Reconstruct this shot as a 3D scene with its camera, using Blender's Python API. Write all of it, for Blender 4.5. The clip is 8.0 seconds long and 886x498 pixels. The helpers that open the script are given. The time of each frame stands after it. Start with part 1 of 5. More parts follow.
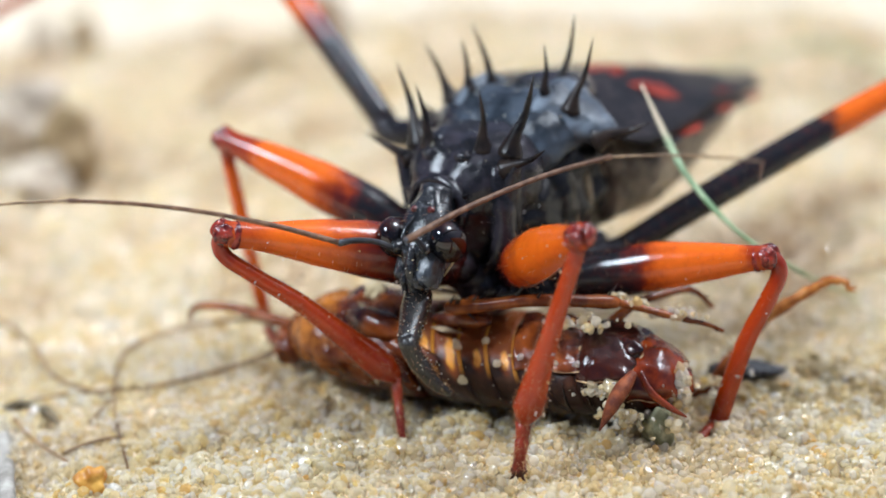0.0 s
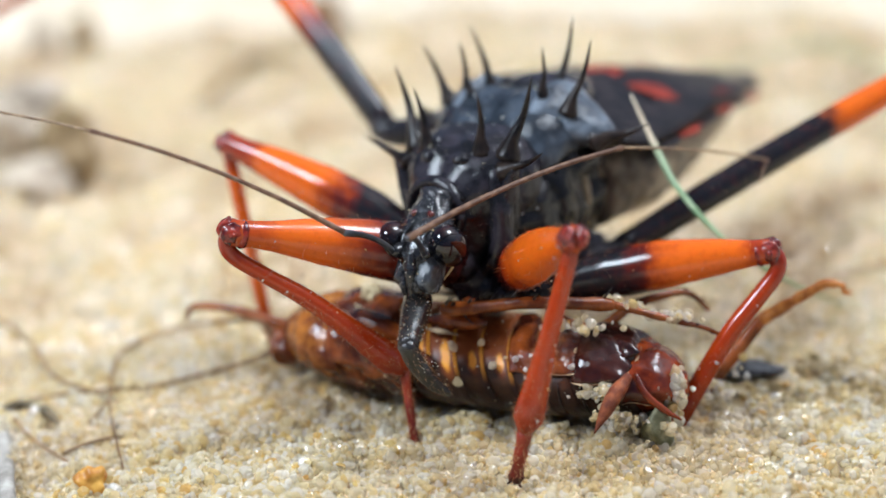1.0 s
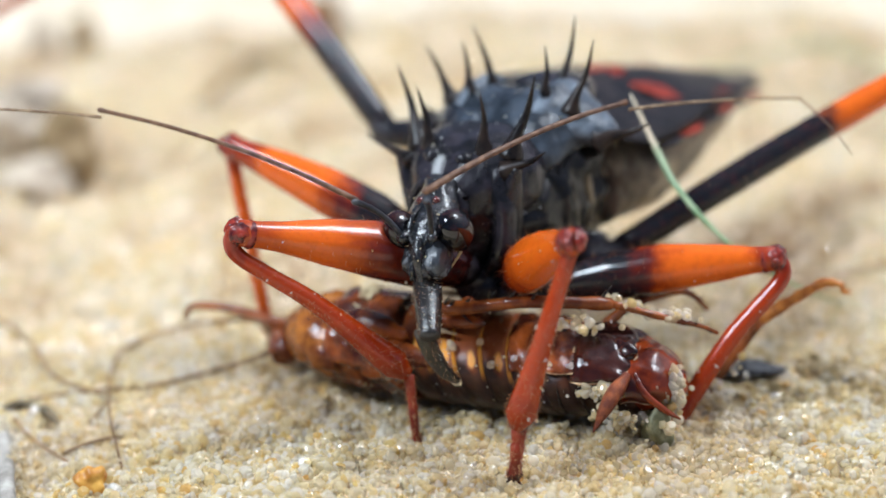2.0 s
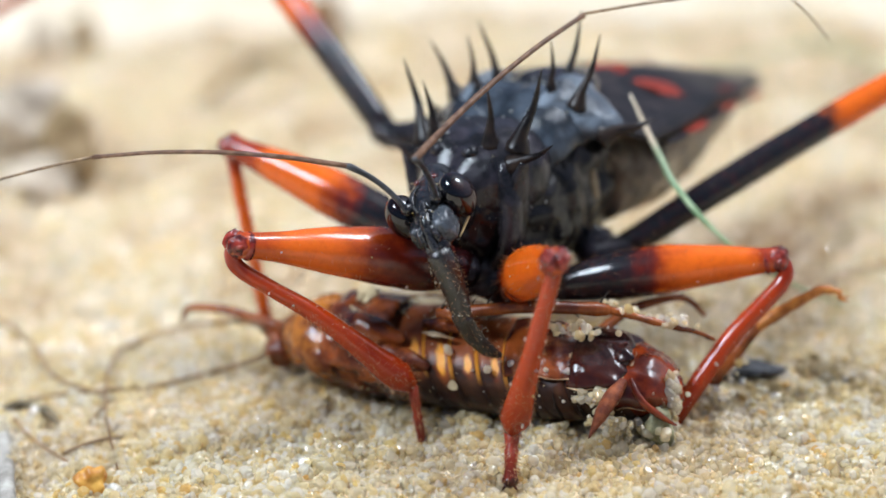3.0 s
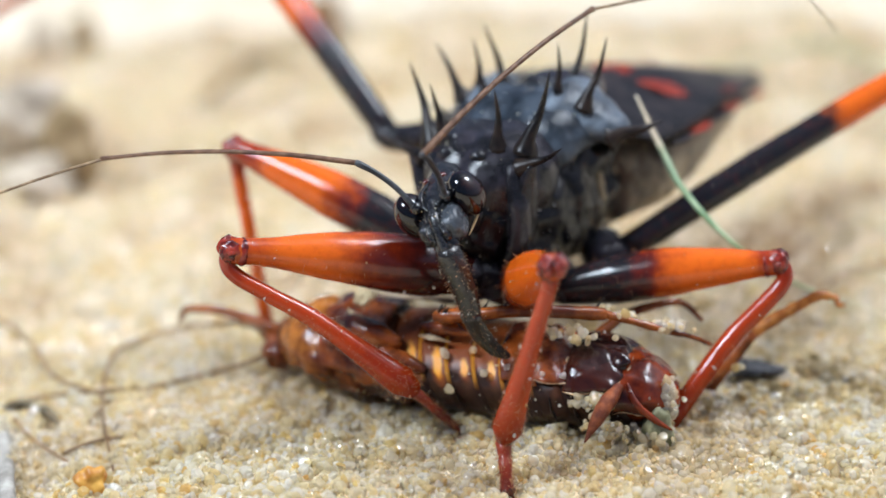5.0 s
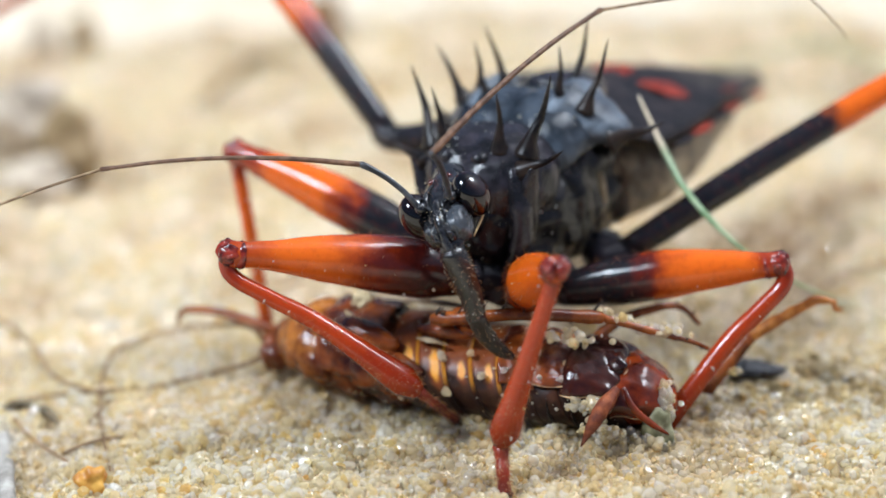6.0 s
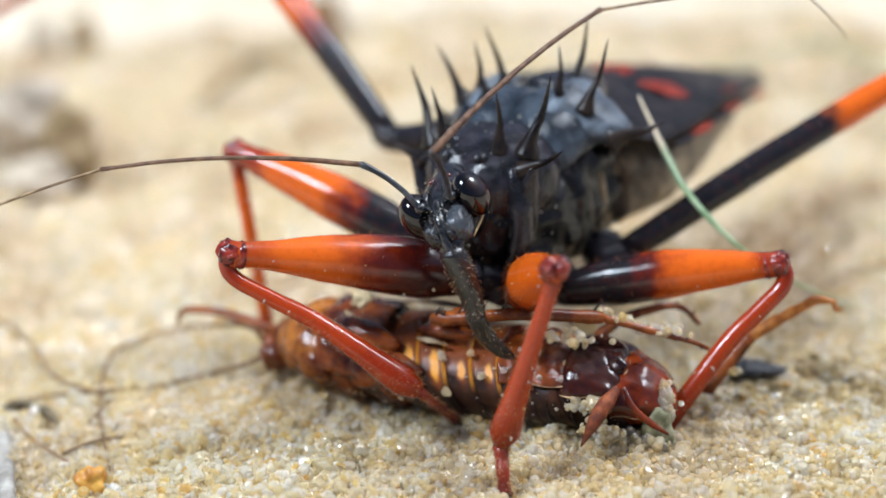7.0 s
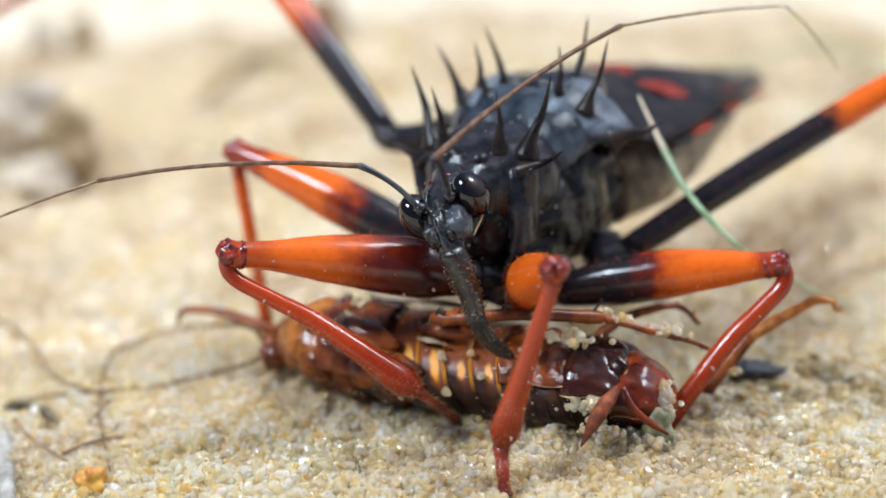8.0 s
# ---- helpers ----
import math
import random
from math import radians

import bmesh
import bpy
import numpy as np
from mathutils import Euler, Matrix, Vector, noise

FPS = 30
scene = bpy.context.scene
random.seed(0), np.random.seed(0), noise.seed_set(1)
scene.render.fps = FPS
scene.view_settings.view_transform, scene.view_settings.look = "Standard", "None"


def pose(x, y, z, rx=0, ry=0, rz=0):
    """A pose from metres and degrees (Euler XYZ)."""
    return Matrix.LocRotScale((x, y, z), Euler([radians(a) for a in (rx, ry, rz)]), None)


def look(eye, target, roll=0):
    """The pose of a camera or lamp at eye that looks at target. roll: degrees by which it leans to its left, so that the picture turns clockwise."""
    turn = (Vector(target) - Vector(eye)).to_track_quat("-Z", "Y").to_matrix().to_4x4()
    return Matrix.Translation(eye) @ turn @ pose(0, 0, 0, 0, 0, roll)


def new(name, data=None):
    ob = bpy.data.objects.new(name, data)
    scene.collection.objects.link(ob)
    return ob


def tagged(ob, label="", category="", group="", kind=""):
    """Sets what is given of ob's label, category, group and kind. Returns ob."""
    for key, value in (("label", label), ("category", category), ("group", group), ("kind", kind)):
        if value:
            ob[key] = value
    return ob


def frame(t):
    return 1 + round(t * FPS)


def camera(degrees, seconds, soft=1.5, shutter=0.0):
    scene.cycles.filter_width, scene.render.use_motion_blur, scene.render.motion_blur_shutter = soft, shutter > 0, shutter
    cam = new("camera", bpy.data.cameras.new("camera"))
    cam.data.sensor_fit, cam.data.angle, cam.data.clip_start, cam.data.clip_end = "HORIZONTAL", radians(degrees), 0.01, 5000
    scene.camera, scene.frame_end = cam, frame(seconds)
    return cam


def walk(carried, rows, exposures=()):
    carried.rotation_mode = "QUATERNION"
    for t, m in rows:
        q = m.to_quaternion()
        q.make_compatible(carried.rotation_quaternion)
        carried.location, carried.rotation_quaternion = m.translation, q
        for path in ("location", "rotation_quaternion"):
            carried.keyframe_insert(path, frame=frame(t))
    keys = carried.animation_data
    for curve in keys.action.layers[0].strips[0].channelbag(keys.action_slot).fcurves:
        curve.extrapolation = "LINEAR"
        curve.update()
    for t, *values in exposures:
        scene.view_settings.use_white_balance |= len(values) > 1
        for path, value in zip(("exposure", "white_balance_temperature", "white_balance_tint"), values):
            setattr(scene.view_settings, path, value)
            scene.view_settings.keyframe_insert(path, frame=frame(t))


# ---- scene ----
# Everything is worked out in millimetres and scaled to metres by MM.
MM = 0.001
cam = camera(20, 8.0, soft=1.6)
EYE, AIM = (0, -0.12887, 0.06670), (0, 0, 0.012)
walk(cam, [(0, look(EYE, AIM)), (8, look(EYE, AIM))], exposures=[(0, 0.40, 5340, 6), (8, 0.40, 5340, 6)])
cam.data.dof.use_dof = True
cam.data.dof.focus_distance = 0.1408
cam.data.dof.aperture_fstop = 18

# ---- light ----
SUN_TO = Vector((0.46, 0.16, 0.87)).normalized()
world = bpy.data.worlds.new("sky")
scene.world = world
world.use_nodes = True
wn = world.node_tree
sky = wn.nodes.new("ShaderNodeTexSky")
sky.sky_type, sky.sun_disc = "NISHITA", False
sky.air_density, sky.dust_density, sky.ozone_density = 0.45, 6.0, 0.4
sky.sun_elevation = math.asin(SUN_TO.z)
sky.sun_rotation = math.atan2(SUN_TO.x, SUN_TO.y)
wn.links.new(sky.outputs["Color"], wn.nodes["Background"].inputs["Color"])
wn.nodes["Background"].inputs["Strength"].default_value = 0.085
sun_data = bpy.data.lights.new("sun", "SUN")
sun_data.energy, sun_data.angle, sun_data.color = 1.9, radians(20), (1.0, 0.96, 0.89)
sun = new("sun", sun_data)
sun.matrix_world = look(SUN_TO * 2, (0, 0, 0))
# The lamp panel whose square reflection shows in both eyes of the bug.
panel_data = bpy.data.lights.new("lamp_panel", "AREA")
panel_data.shape, panel_data.size, panel_data.size_y = "RECTANGLE", 0.12, 0.09
panel_data.energy, panel_data.color = 1.3, (1.0, 0.97, 0.92)
panel = new("lamp_panel", panel_data)
panel.matrix_world = look(Vector((-0.62, -0.24, 0.75)).normalized() * 0.36, (0, 0, 0.005))


# ---- materials ----
def material(name):
    m = bpy.data.materials.new(name)
    m.use_nodes = True
    nt = m.node_tree
    return m, nt, nt.nodes["Principled BSDF"]


def node(nt, kind, **values):
    n = nt.nodes.new(kind)
    for key, value in values.items():
        n.inputs[key].default_value = value
    return n


def mix(nt, fac, a, b):
    """A colour mix; fac, a and b are sockets or values."""
    n = nt.nodes.new("ShaderNodeMix")
    n.data_type = "RGBA"
    for i, v in ((0, fac), (6, a), (7, b)):
        if isinstance(v, bpy.types.NodeSocket):
            nt.links.new(v, n.inputs[i])
        else:
            n.inputs[i].default_value = v if i == 0 else (*v, 1)
    return n.outputs[2]


def ramp(nt, value, lo, hi):
    """0 below lo, 1 above hi, smooth between."""
    n = nt.nodes.new("ShaderNodeMapRange")
    n.interpolation_type = "SMOOTHSTEP"
    nt.links.new(value, n.inputs[0])
    n.inputs[1].default_value, n.inputs[2].default_value = lo, hi
    return n.outputs[0]


def calc(nt, op, a, b=0.0, c=0.0):
    n = nt.nodes.new("ShaderNodeMath")
    n.operation = op
    for i, v in enumerate((a, b, c)):
        if isinstance(v, bpy.types.NodeSocket):
            nt.links.new(v, n.inputs[i])
        else:
            n.inputs[i].default_value = v
    return n.outputs[0]


def local(nt):
    """Object coordinates in millimetres: the vector and its x, y, z."""
    tc = nt.nodes.new("ShaderNodeTexCoord")
    sc = nt.nodes.new("ShaderNodeVectorMath")
    sc.operation = "SCALE"
    sc.inputs[3].default_value = 1 / MM
    nt.links.new(tc.outputs["Object"], sc.inputs[0])
    sep = nt.nodes.new("ShaderNodeSeparateXYZ")
    nt.links.new(sc.outputs[0], sep.inputs[0])
    return sc.outputs[0], sep.outputs[0], sep.outputs[1], sep.outputs[2]


def grain(nt, vec, scale, detail=4.0, rough=0.6):
    n = node(nt, "ShaderNodeTexNoise", Scale=scale, Detail=detail, Roughness=rough)
    nt.links.new(vec, n.inputs["Vector"])
    return n.outputs[0]


def bump(nt, bsdf, height, depth):
    """Relief of depth millimetres."""
    n = nt.nodes.new("ShaderNodeBump")
    n.inputs["Strength"].default_value = 1.0
    n.inputs["Distance"].default_value = depth * MM
    nt.links.new(height, n.inputs["Height"])
    nt.links.new(n.outputs[0], bsdf.inputs["Normal"])


def chitin(name, dark, light, rough=0.3, relief=0.05, scale=1.5, coat=0.3, dust=0.0, spec=0.5, dent=0.0):
    """Hard shell: two tones by coarse and fine noise, with fine pits and a little dust."""
    m, nt, b = material(name)
    vec, *_ = local(nt)
    big, small = grain(nt, vec, scale), grain(nt, vec, scale * 9)
    col = mix(nt, ramp(nt, big, 0.35, 0.7), dark, light)
    if dust:
        col = mix(nt, calc(nt, "MULTIPLY", ramp(nt, grain(nt, vec, 6.0, 3.0), 0.66, 0.74), dust), col, (0.35, 0.27, 0.17))
    nt.links.new(col, b.inputs["Base Color"])
    nt.links.new(calc(nt, "MULTIPLY_ADD", big, 0.2, rough - 0.1), b.inputs["Roughness"])
    b.inputs["Coat Weight"].default_value, b.inputs["Coat Roughness"].default_value = 0.35 * coat, 0.08
    b.inputs["Specular IOR Level"].default_value = 0.55 * spec
    tall = calc(nt, "MULTIPLY_ADD", grain(nt, vec, 0.7, 1.0), dent, calc(nt, "MULTIPLY", small, relief * 0.06))
    bump(nt, b, tall, 1.0)
    return m


def leg_paint(name, stops, rough=0.15, spec=0.32, soft=1.0):
    """Leg shell: colours along the leg's own length, stops of (mm, colour), with soft uneven borders."""
    m, nt, b = material(name)
    vec, x, y, z = local(nt)
    wav = calc(nt, "MULTIPLY_ADD", grain(nt, vec, 0.7), 4.4, -2.2)
    pos = calc(nt, "ADD", x, wav)
    col = None
    for at, c in stops:
        col = mix(nt, 0.0, c, c) if col is None else mix(nt, ramp(nt, pos, at - soft, at + soft), col, c)
    col = mix(nt, calc(nt, "MULTIPLY", ramp(nt, grain(nt, vec, 2.5), 0.45, 0.75), 0.2), col, (0.14, 0.012, 0.004))
    nt.links.new(col, b.inputs["Base Color"])
    nt.links.new(calc(nt, "MULTIPLY_ADD", grain(nt, vec, 3.0), 0.16, rough - 0.07), b.inputs["Roughness"])
    b.inputs["Coat Weight"].default_value, b.inputs["Coat Roughness"].default_value = 0.14, 0.08
    b.inputs["Specular IOR Level"].default_value = spec
    b.inputs["Subsurface Weight"].default_value = 0.14
    b.inputs["Subsurface Radius"].default_value = (0.6 * MM, 0.2 * MM, 0.08 * MM)
    b.inputs["Subsurface Scale"].default_value = 1.0
    bump(nt, b, calc(nt, "MULTIPLY_ADD", grain(nt, vec, 14.0, 2.0), 0.25, grain(nt, vec, 1.6, 2.0)), 0.02)
    return m


BLACK, BROWNB = (0.010, 0.010, 0.012), (0.03, 0.012, 0.01)
ORANGE, RED, DARKRED = (0.57, 0.102, 0.002), (0.23, 0.022, 0.003), (0.045, 0.005, 0.004)
M_SHELL = chitin("black_shell", (0.007, 0.007, 0.008), (0.028, 0.024, 0.030), 0.19, 0.35, 0.8, 0.0, 0.4, 0.6, 0.12)
M_LOBE = chitin("blue_black_shell", (0.010, 0.013, 0.017), (0.052, 0.063, 0.080), 0.22, 0.8, 0.45, 0.0, 0.2, 0.6, 0.25)
# Blue-grey base colour puts the lamp's sheen onto the black shoulder.
M_SHOULDER = chitin("sheen_shoulder", (0.03, 0.036, 0.046), (0.17, 0.20, 0.24), 0.3, 1.3, 0.4, 0.0, 0.0, 0.7, 0.2)
M_PLEURA = chitin("side_shell", (0.004, 0.004, 0.0045), (0.009, 0.008, 0.0075), 0.16, 0.3, 0.8, 0.0, 0.25, 0.5, 0.24)
M_SPINE = chitin("spine_shell", (0.006, 0.005, 0.005), (0.024, 0.016, 0.012), 0.3, 0.04, 1.0, 0.0, 0.0, 0.35)
M_HEAD = chitin("head_shell", (0.006, 0.006, 0.006), (0.028, 0.028, 0.031), 0.13, 0.25, 1.8, 0.0, 0.25, 1.0, 0.2)
M_PANEL = chitin("grey_cheek", (0.030, 0.033, 0.038), (0.070, 0.078, 0.09), 0.26, 0.3, 1.6, 0.0, 0.0, 0.8, 0.1)
M_ROSTRUM = chitin("rostrum_shell", (0.009, 0.008, 0.007), (0.018, 0.016, 0.014), 0.15, 0.5, 0.9, 0.0, 0.3, 1.0, 0.14)
M_KNEE = chitin("knee_shell", (0.05, 0.004, 0.003), (0.26, 0.022, 0.008), 0.16, 0.25, 2.2, 0.6, 0.0, 0.8, 0.16)
M_ANT = chitin("antenna_shell", (0.07, 0.034, 0.018), (0.17, 0.095, 0.055), 0.5, 0.03, 2.0, 0.05)
M_ANT_TIP = chitin("pale_antenna_shell", (0.14, 0.09, 0.05), (0.30, 0.21, 0.12), 0.5, 0.03, 2.0, 0.05)
M_SCAPE = chitin("scape_shell", (0.012, 0.013, 0.015), (0.05, 0.052, 0.058), 0.35, 0.04, 2.0, 0.3)
M_WING = chitin("wing_leather", (0.005, 0.004, 0.004), (0.024, 0.017, 0.016), 0.36, 0.3, 0.7, 0.0, 0.1, 0.3, 0.12)
M_REDPATCH = chitin("red_wing_patch", (0.16, 0.016, 0.008), (0.25, 0.032, 0.016), 0.55, 0.06, 0.7, 0.0, 0.0, 0.3)
M_FEM_FORE = leg_paint("fore_femur_shell", [(-9, (0.02, 0.004, 0.004)), (4.8, (0.13, 0.012, 0.003)), (7.4, ORANGE), (12.8, RED)], soft=2.2)
M_FEM_NEAR = leg_paint("near_femur_shell", [(-9, DARKRED), (1.5, RED), (4.0, ORANGE), (11.6, RED)], soft=1.6)
M_FEM_MID = leg_paint("mid_femur_shell", [(-9, BLACK), (5.0, (0.14, 0.012, 0.003)), (6.3, ORANGE), (11.6, RED)], 0.16, 0.32, 1.2)
M_FEM_FAR = leg_paint("far_femur_shell", [(-9, BLACK), (7.6, (0.16, 0.012, 0.003)), (9.2, ORANGE), (20.5, RED)], 0.18, 0.28, 1.4)
M_FEM_HIND = leg_paint("hind_femur_shell", [(-9, BLACK), (15.4, ORANGE), (22.5, RED)], 0.18, 0.28)
M_TIBIA = leg_paint("tibia_shell", [(-9, (0.20, 0.016, 0.002)), (1.5, (0.30, 0.030, 0.001)), (9.0, (0.22, 0.019, 0.001))])
M_TIBIA_FAR = leg_paint("far_tibia_shell", [(-9, RED), (2.0, (0.48, 0.08, 0.004)), (9.5, (0.3, 0.04, 0.004))])
M_TARSUS = leg_paint("tarsus_shell", [(-9, (0.22, 0.025, 0.006)), (2.4, (0.12, 0.012, 0.005))], 0.35)
M_CLAW = chitin("claw_shell", (0.03, 0.008, 0.005), (0.11, 0.022, 0.010), 0.35, 0.2, 1.5, 0.2)
M_ROACH = chitin("roach_shell", (0.035, 0.007, 0.004), (0.24, 0.056, 0.008), 0.14, 0.6, 0.55, 0.5, 0.0, 0.6, 0.24)
M_ROACH_DARK = chitin("dark_roach_shell", (0.010, 0.003, 0.003), (0.045, 0.010, 0.005), 0.08, 0.6, 0.35, 0.6, 0.0, 0.6, 0.26)
M_ROACH_END = chitin("red_roach_shell", (0.055, 0.007, 0.002), (0.30, 0.042, 0.004), 0.07, 0.6, 0.35, 0.6, 0.0, 0.6, 0.24)
M_ROACH_LEG = chitin("roach_leg_shell", (0.08, 0.017, 0.004), (0.30, 0.08, 0.013), 0.2, 0.6, 0.5, 0.3, 0.0, 0.5, 0.1)
M_SHIELD = chitin("orange_shield", (0.08, 0.015, 0.003), (0.38, 0.135, 0.017), 0.24, 0.3, 0.6, 0.4, 0.0, 0.5, 0.15)
M_FOOT = chitin("amber_foot", (0.24, 0.075, 0.01), (0.52, 0.21, 0.04), 0.35, 0.1, 1.0, 0.2, 0.0, 0.5, 0.1)
M_CERCUS = chitin("cercus_shell", (0.11, 0.022, 0.007), (0.27, 0.075, 0.022), 0.5, 1.2, 1.5, 0.1, 0.2, 0.5, 0.15)
M_SEAM = chitin("brown_seam", (0.014, 0.012, 0.010), (0.30, 0.23, 0.13), 0.5, 0.25, 0.9, 0.0, 0.2, 0.4, 0.2)
M_FLANK = chitin("olive_flank", (0.07, 0.055, 0.036), (0.34, 0.27, 0.17), 0.45, 0.3, 0.5, 0.0, 0.2, 0.4, 0.3)
M_MEMBRANE = chitin("pale_membrane", (0.20, 0.13, 0.07), (0.42, 0.32, 0.20), 0.3, 0.06, 0.8, 0.3, 0.0, 0.5, 0.2)
M_THREAD = chitin("thin_feeler", (0.11, 0.06, 0.028), (0.22, 0.14, 0.07), 0.6, 0.02, 1.0, 0.0)
M_BRISTLE = chitin("bristle", (0.22, 0.09, 0.03), (0.42, 0.22, 0.09), 0.5, 0.01, 1.0, 0.0)
M_CRUMB = chitin("sand_crumb", (0.42, 0.32, 0.17), (0.66, 0.55, 0.33), 0.6, 3.0, 0.8, 0.0)
# Pale rim colour also carries the bright glints along the plate edges.
M_RIM = chitin("glint_plate_rim", (0.16, 0.07, 0.025), (0.56, 0.40, 0.22), 0.12, 0.3, 1.2, 0.6, 0.0, 0.8, 0.1)
M_PALE = chitin("pale_fringe", (0.45, 0.33, 0.15), (0.6, 0.46, 0.24), 0.5, 0.02, 1.0, 0.0)


def belly_material(name, wide=0.0, tall=0.0):
    """Roach belly plates: smooth dark brown, with a translucent amber spot and hind edge high on the side (wide, tall: its half sizes in mm)."""
    m, nt, b = material(name)
    vec, x, y, z = local(nt)
    base = mix(nt, ramp(nt, grain(nt, vec, 0.4), 0.4, 0.65), (0.020, 0.008, 0.005), (0.070, 0.026, 0.012))
    base = mix(nt, calc(nt, "MULTIPLY", ramp(nt, calc(nt, "MULTIPLY", z, -1.0), 0.6, 1.8), 0.6), base, (0.12, 0.10, 0.075))
    if wide:
        u = calc(nt, "MULTIPLY_ADD", z, 0.42, x)
        wav = calc(nt, "MULTIPLY_ADD", grain(nt, vec, 1.6), 0.4, -0.2)
        du = calc(nt, "DIVIDE", calc(nt, "ADD", calc(nt, "ADD", u, wav), -0.4), wide)
        dz = calc(nt, "DIVIDE", calc(nt, "ADD", z, -1.35), tall)
        far = calc(nt, "SQRT", calc(nt, "ADD", calc(nt, "MULTIPLY", du, du), calc(nt, "MULTIPLY", dz, dz)))
        rust = calc(nt, "SUBTRACT", 1.0, ramp(nt, far, 0.8, 1.9))
        spot = calc(nt, "SUBTRACT", 1.0, ramp(nt, far, 0.55, 1.1))
        edge = calc(nt, "MULTIPLY", ramp(nt, u, 0.84, 0.92), ramp(nt, z, 0.2, 1.2))
        high = ramp(nt, calc(nt, "ADD", z, wav), 0.9, 1.7)
        base = mix(nt, calc(nt, "MULTIPLY", calc(nt, "MAXIMUM", rust, high), 0.75), base, (0.21, 0.05, 0.008))
        base = mix(nt, calc(nt, "MAXIMUM", spot, calc(nt, "MULTIPLY", edge, 0.7)), base, (0.66, 0.28, 0.022))
    nt.links.new(base, b.inputs["Base Color"])
    b.inputs["Roughness"].default_value = 0.42
    b.inputs["Specular IOR Level"].default_value = 0.2
    b.inputs["Coat Weight"].default_value = 0.05
    b.inputs["Coat Roughness"].default_value = 0.08
    b.inputs["Subsurface Weight"].default_value = 0.2
    b.inputs["Subsurface Radius"].default_value = (0.5 * MM, 0.2 * MM, 0.06 * MM)
    b.inputs["Subsurface Scale"].default_value = 1.0
    wavy = calc(nt, "MULTIPLY_ADD", grain(nt, vec, 0.9, 1.0), 0.2, calc(nt, "MULTIPLY", grain(nt, vec, 5.0), 0.02))
    bump(nt, b, wavy, 1.0)
    return m


def eye_material():
    m, nt, b = material("compound_eye")
    vec, *_ = local(nt)
    nt.links.new(mix(nt, ramp(nt, grain(nt, vec, 0.9), 0.45, 0.65), (0.003, 0.003, 0.004), (0.02, 0.006, 0.005)), b.inputs["Base Color"])
    b.inputs["Roughness"].default_value = 0.05
    b.inputs["Specular IOR Level"].default_value = 0.5
    return m


def ocellus_material():
    m, nt, b = material("red_ocellus")
    vec, *_ = local(nt)
    nt.links.new(mix(nt, grain(nt, vec, 3.0), (0.02, 0.004, 0.003), (0.10, 0.010, 0.006)), b.inputs["Base Color"])
    b.inputs["Roughness"].default_value = 0.05
    b.inputs["Coat Weight"].default_value = 0.4
    return m


def sand_material(name, tones, rough=0.3, island=True, scale=0.4, patch=0.3, spread=0.10):
    """Quartz sand: each grain has its tone; larger patches drift warmer and greyer."""
    m, nt, b = material(name)
    vec, *_ = local(nt)
    big = grain(nt, vec, spread, 4.0)
    if island:
        geo = nt.nodes.new("ShaderNodeNewGeometry")
        rnd = geo.outputs["Random Per Island"]
    else:
        rnd = grain(nt, vec, scale, 5.0, 0.7)
        rnd = ramp(nt, rnd, 0.25, 0.75)
    cr = nt.nodes.new("ShaderNodeValToRGB")
    els = cr.color_ramp.elements
    while len(els) < len(tones):
        els.new(0.5)
    for e, (at, c) in zip(els, tones):
        e.position, e.color = at, (*c, 1)
    nt.links.new(rnd, cr.inputs[0])
    col = mix(nt, calc(nt, "MULTIPLY", ramp(nt, big, 0.4, 0.65), patch), cr.outputs[0], (0.76, 0.61, 0.41))
    nt.links.new(col, b.inputs["Base Color"])
    b.inputs["Roughness"].default_value = rough
    b.inputs["Coat Weight"].default_value = 1.0 if island else 0.0
    if island:
        b.inputs["Transmission Weight"].default_value = 0.65
        b.inputs["IOR"].default_value = 1.42
        b.inputs["Coat Roughness"].default_value = 0.06
        glow = nt.nodes.new("ShaderNodeBsdfTranslucent")
        both = nt.nodes.new("ShaderNodeMixShader")
        both.inputs[0].default_value = 0.4
        nt.links.new(col, glow.inputs["Color"])
        nt.links.new(b.outputs[0], both.inputs[1])
        nt.links.new(glow.outputs[0], both.inputs[2])
        clear = nt.nodes.new("ShaderNodeBsdfTransparent")
        glassy = nt.nodes.new("ShaderNodeMixShader")
        glassy.inputs[0].default_value = 0.18
        nt.links.new(both.outputs[0], glassy.inputs[1])
        nt.links.new(clear.outputs[0], glassy.inputs[2])
        nt.links.new(glassy.outputs[0], nt.nodes["Material Output"].inputs["Surface"])
    bump(nt, b, grain(nt, vec, 6.0 if island else 2.0), 0.015 if island else 0.25)
    return m


QUARTZ = [(0.0, (0.93, 0.78, 0.45)), (0.25, (0.96, 0.87, 0.60)), (0.6, (0.98, 0.935, 0.78)), (0.9, (0.99, 0.985, 0.96)),
          (0.97, (0.97, 0.80, 0.34)), (1.0, (0.90, 0.63, 0.24))]
M_GRAIN = sand_material("quartz_grain", QUARTZ, 0.08)
M_GRAIN_FAR = sand_material("far_quartz_grain", QUARTZ, 0.08, patch=0.75, spread=0.15)
# Olive grain tones for the shadow painted beside the bug.
M_SHADE = sand_material("shade_grain", [(0.0, (0.40, 0.31, 0.13)), (0.4, (0.55, 0.45, 0.22)), (0.8, (0.72, 0.61, 0.36)), (1.0, (0.88, 0.78, 0.52))], 0.3)
M_GROUND = sand_material("packed_sand", [(0.0, (0.48, 0.38, 0.23)), (0.4, (0.61, 0.51, 0.36)), (0.7, (0.67, 0.58, 0.44)), (1.0, (0.72, 0.65, 0.53))],
                         0.6, False)
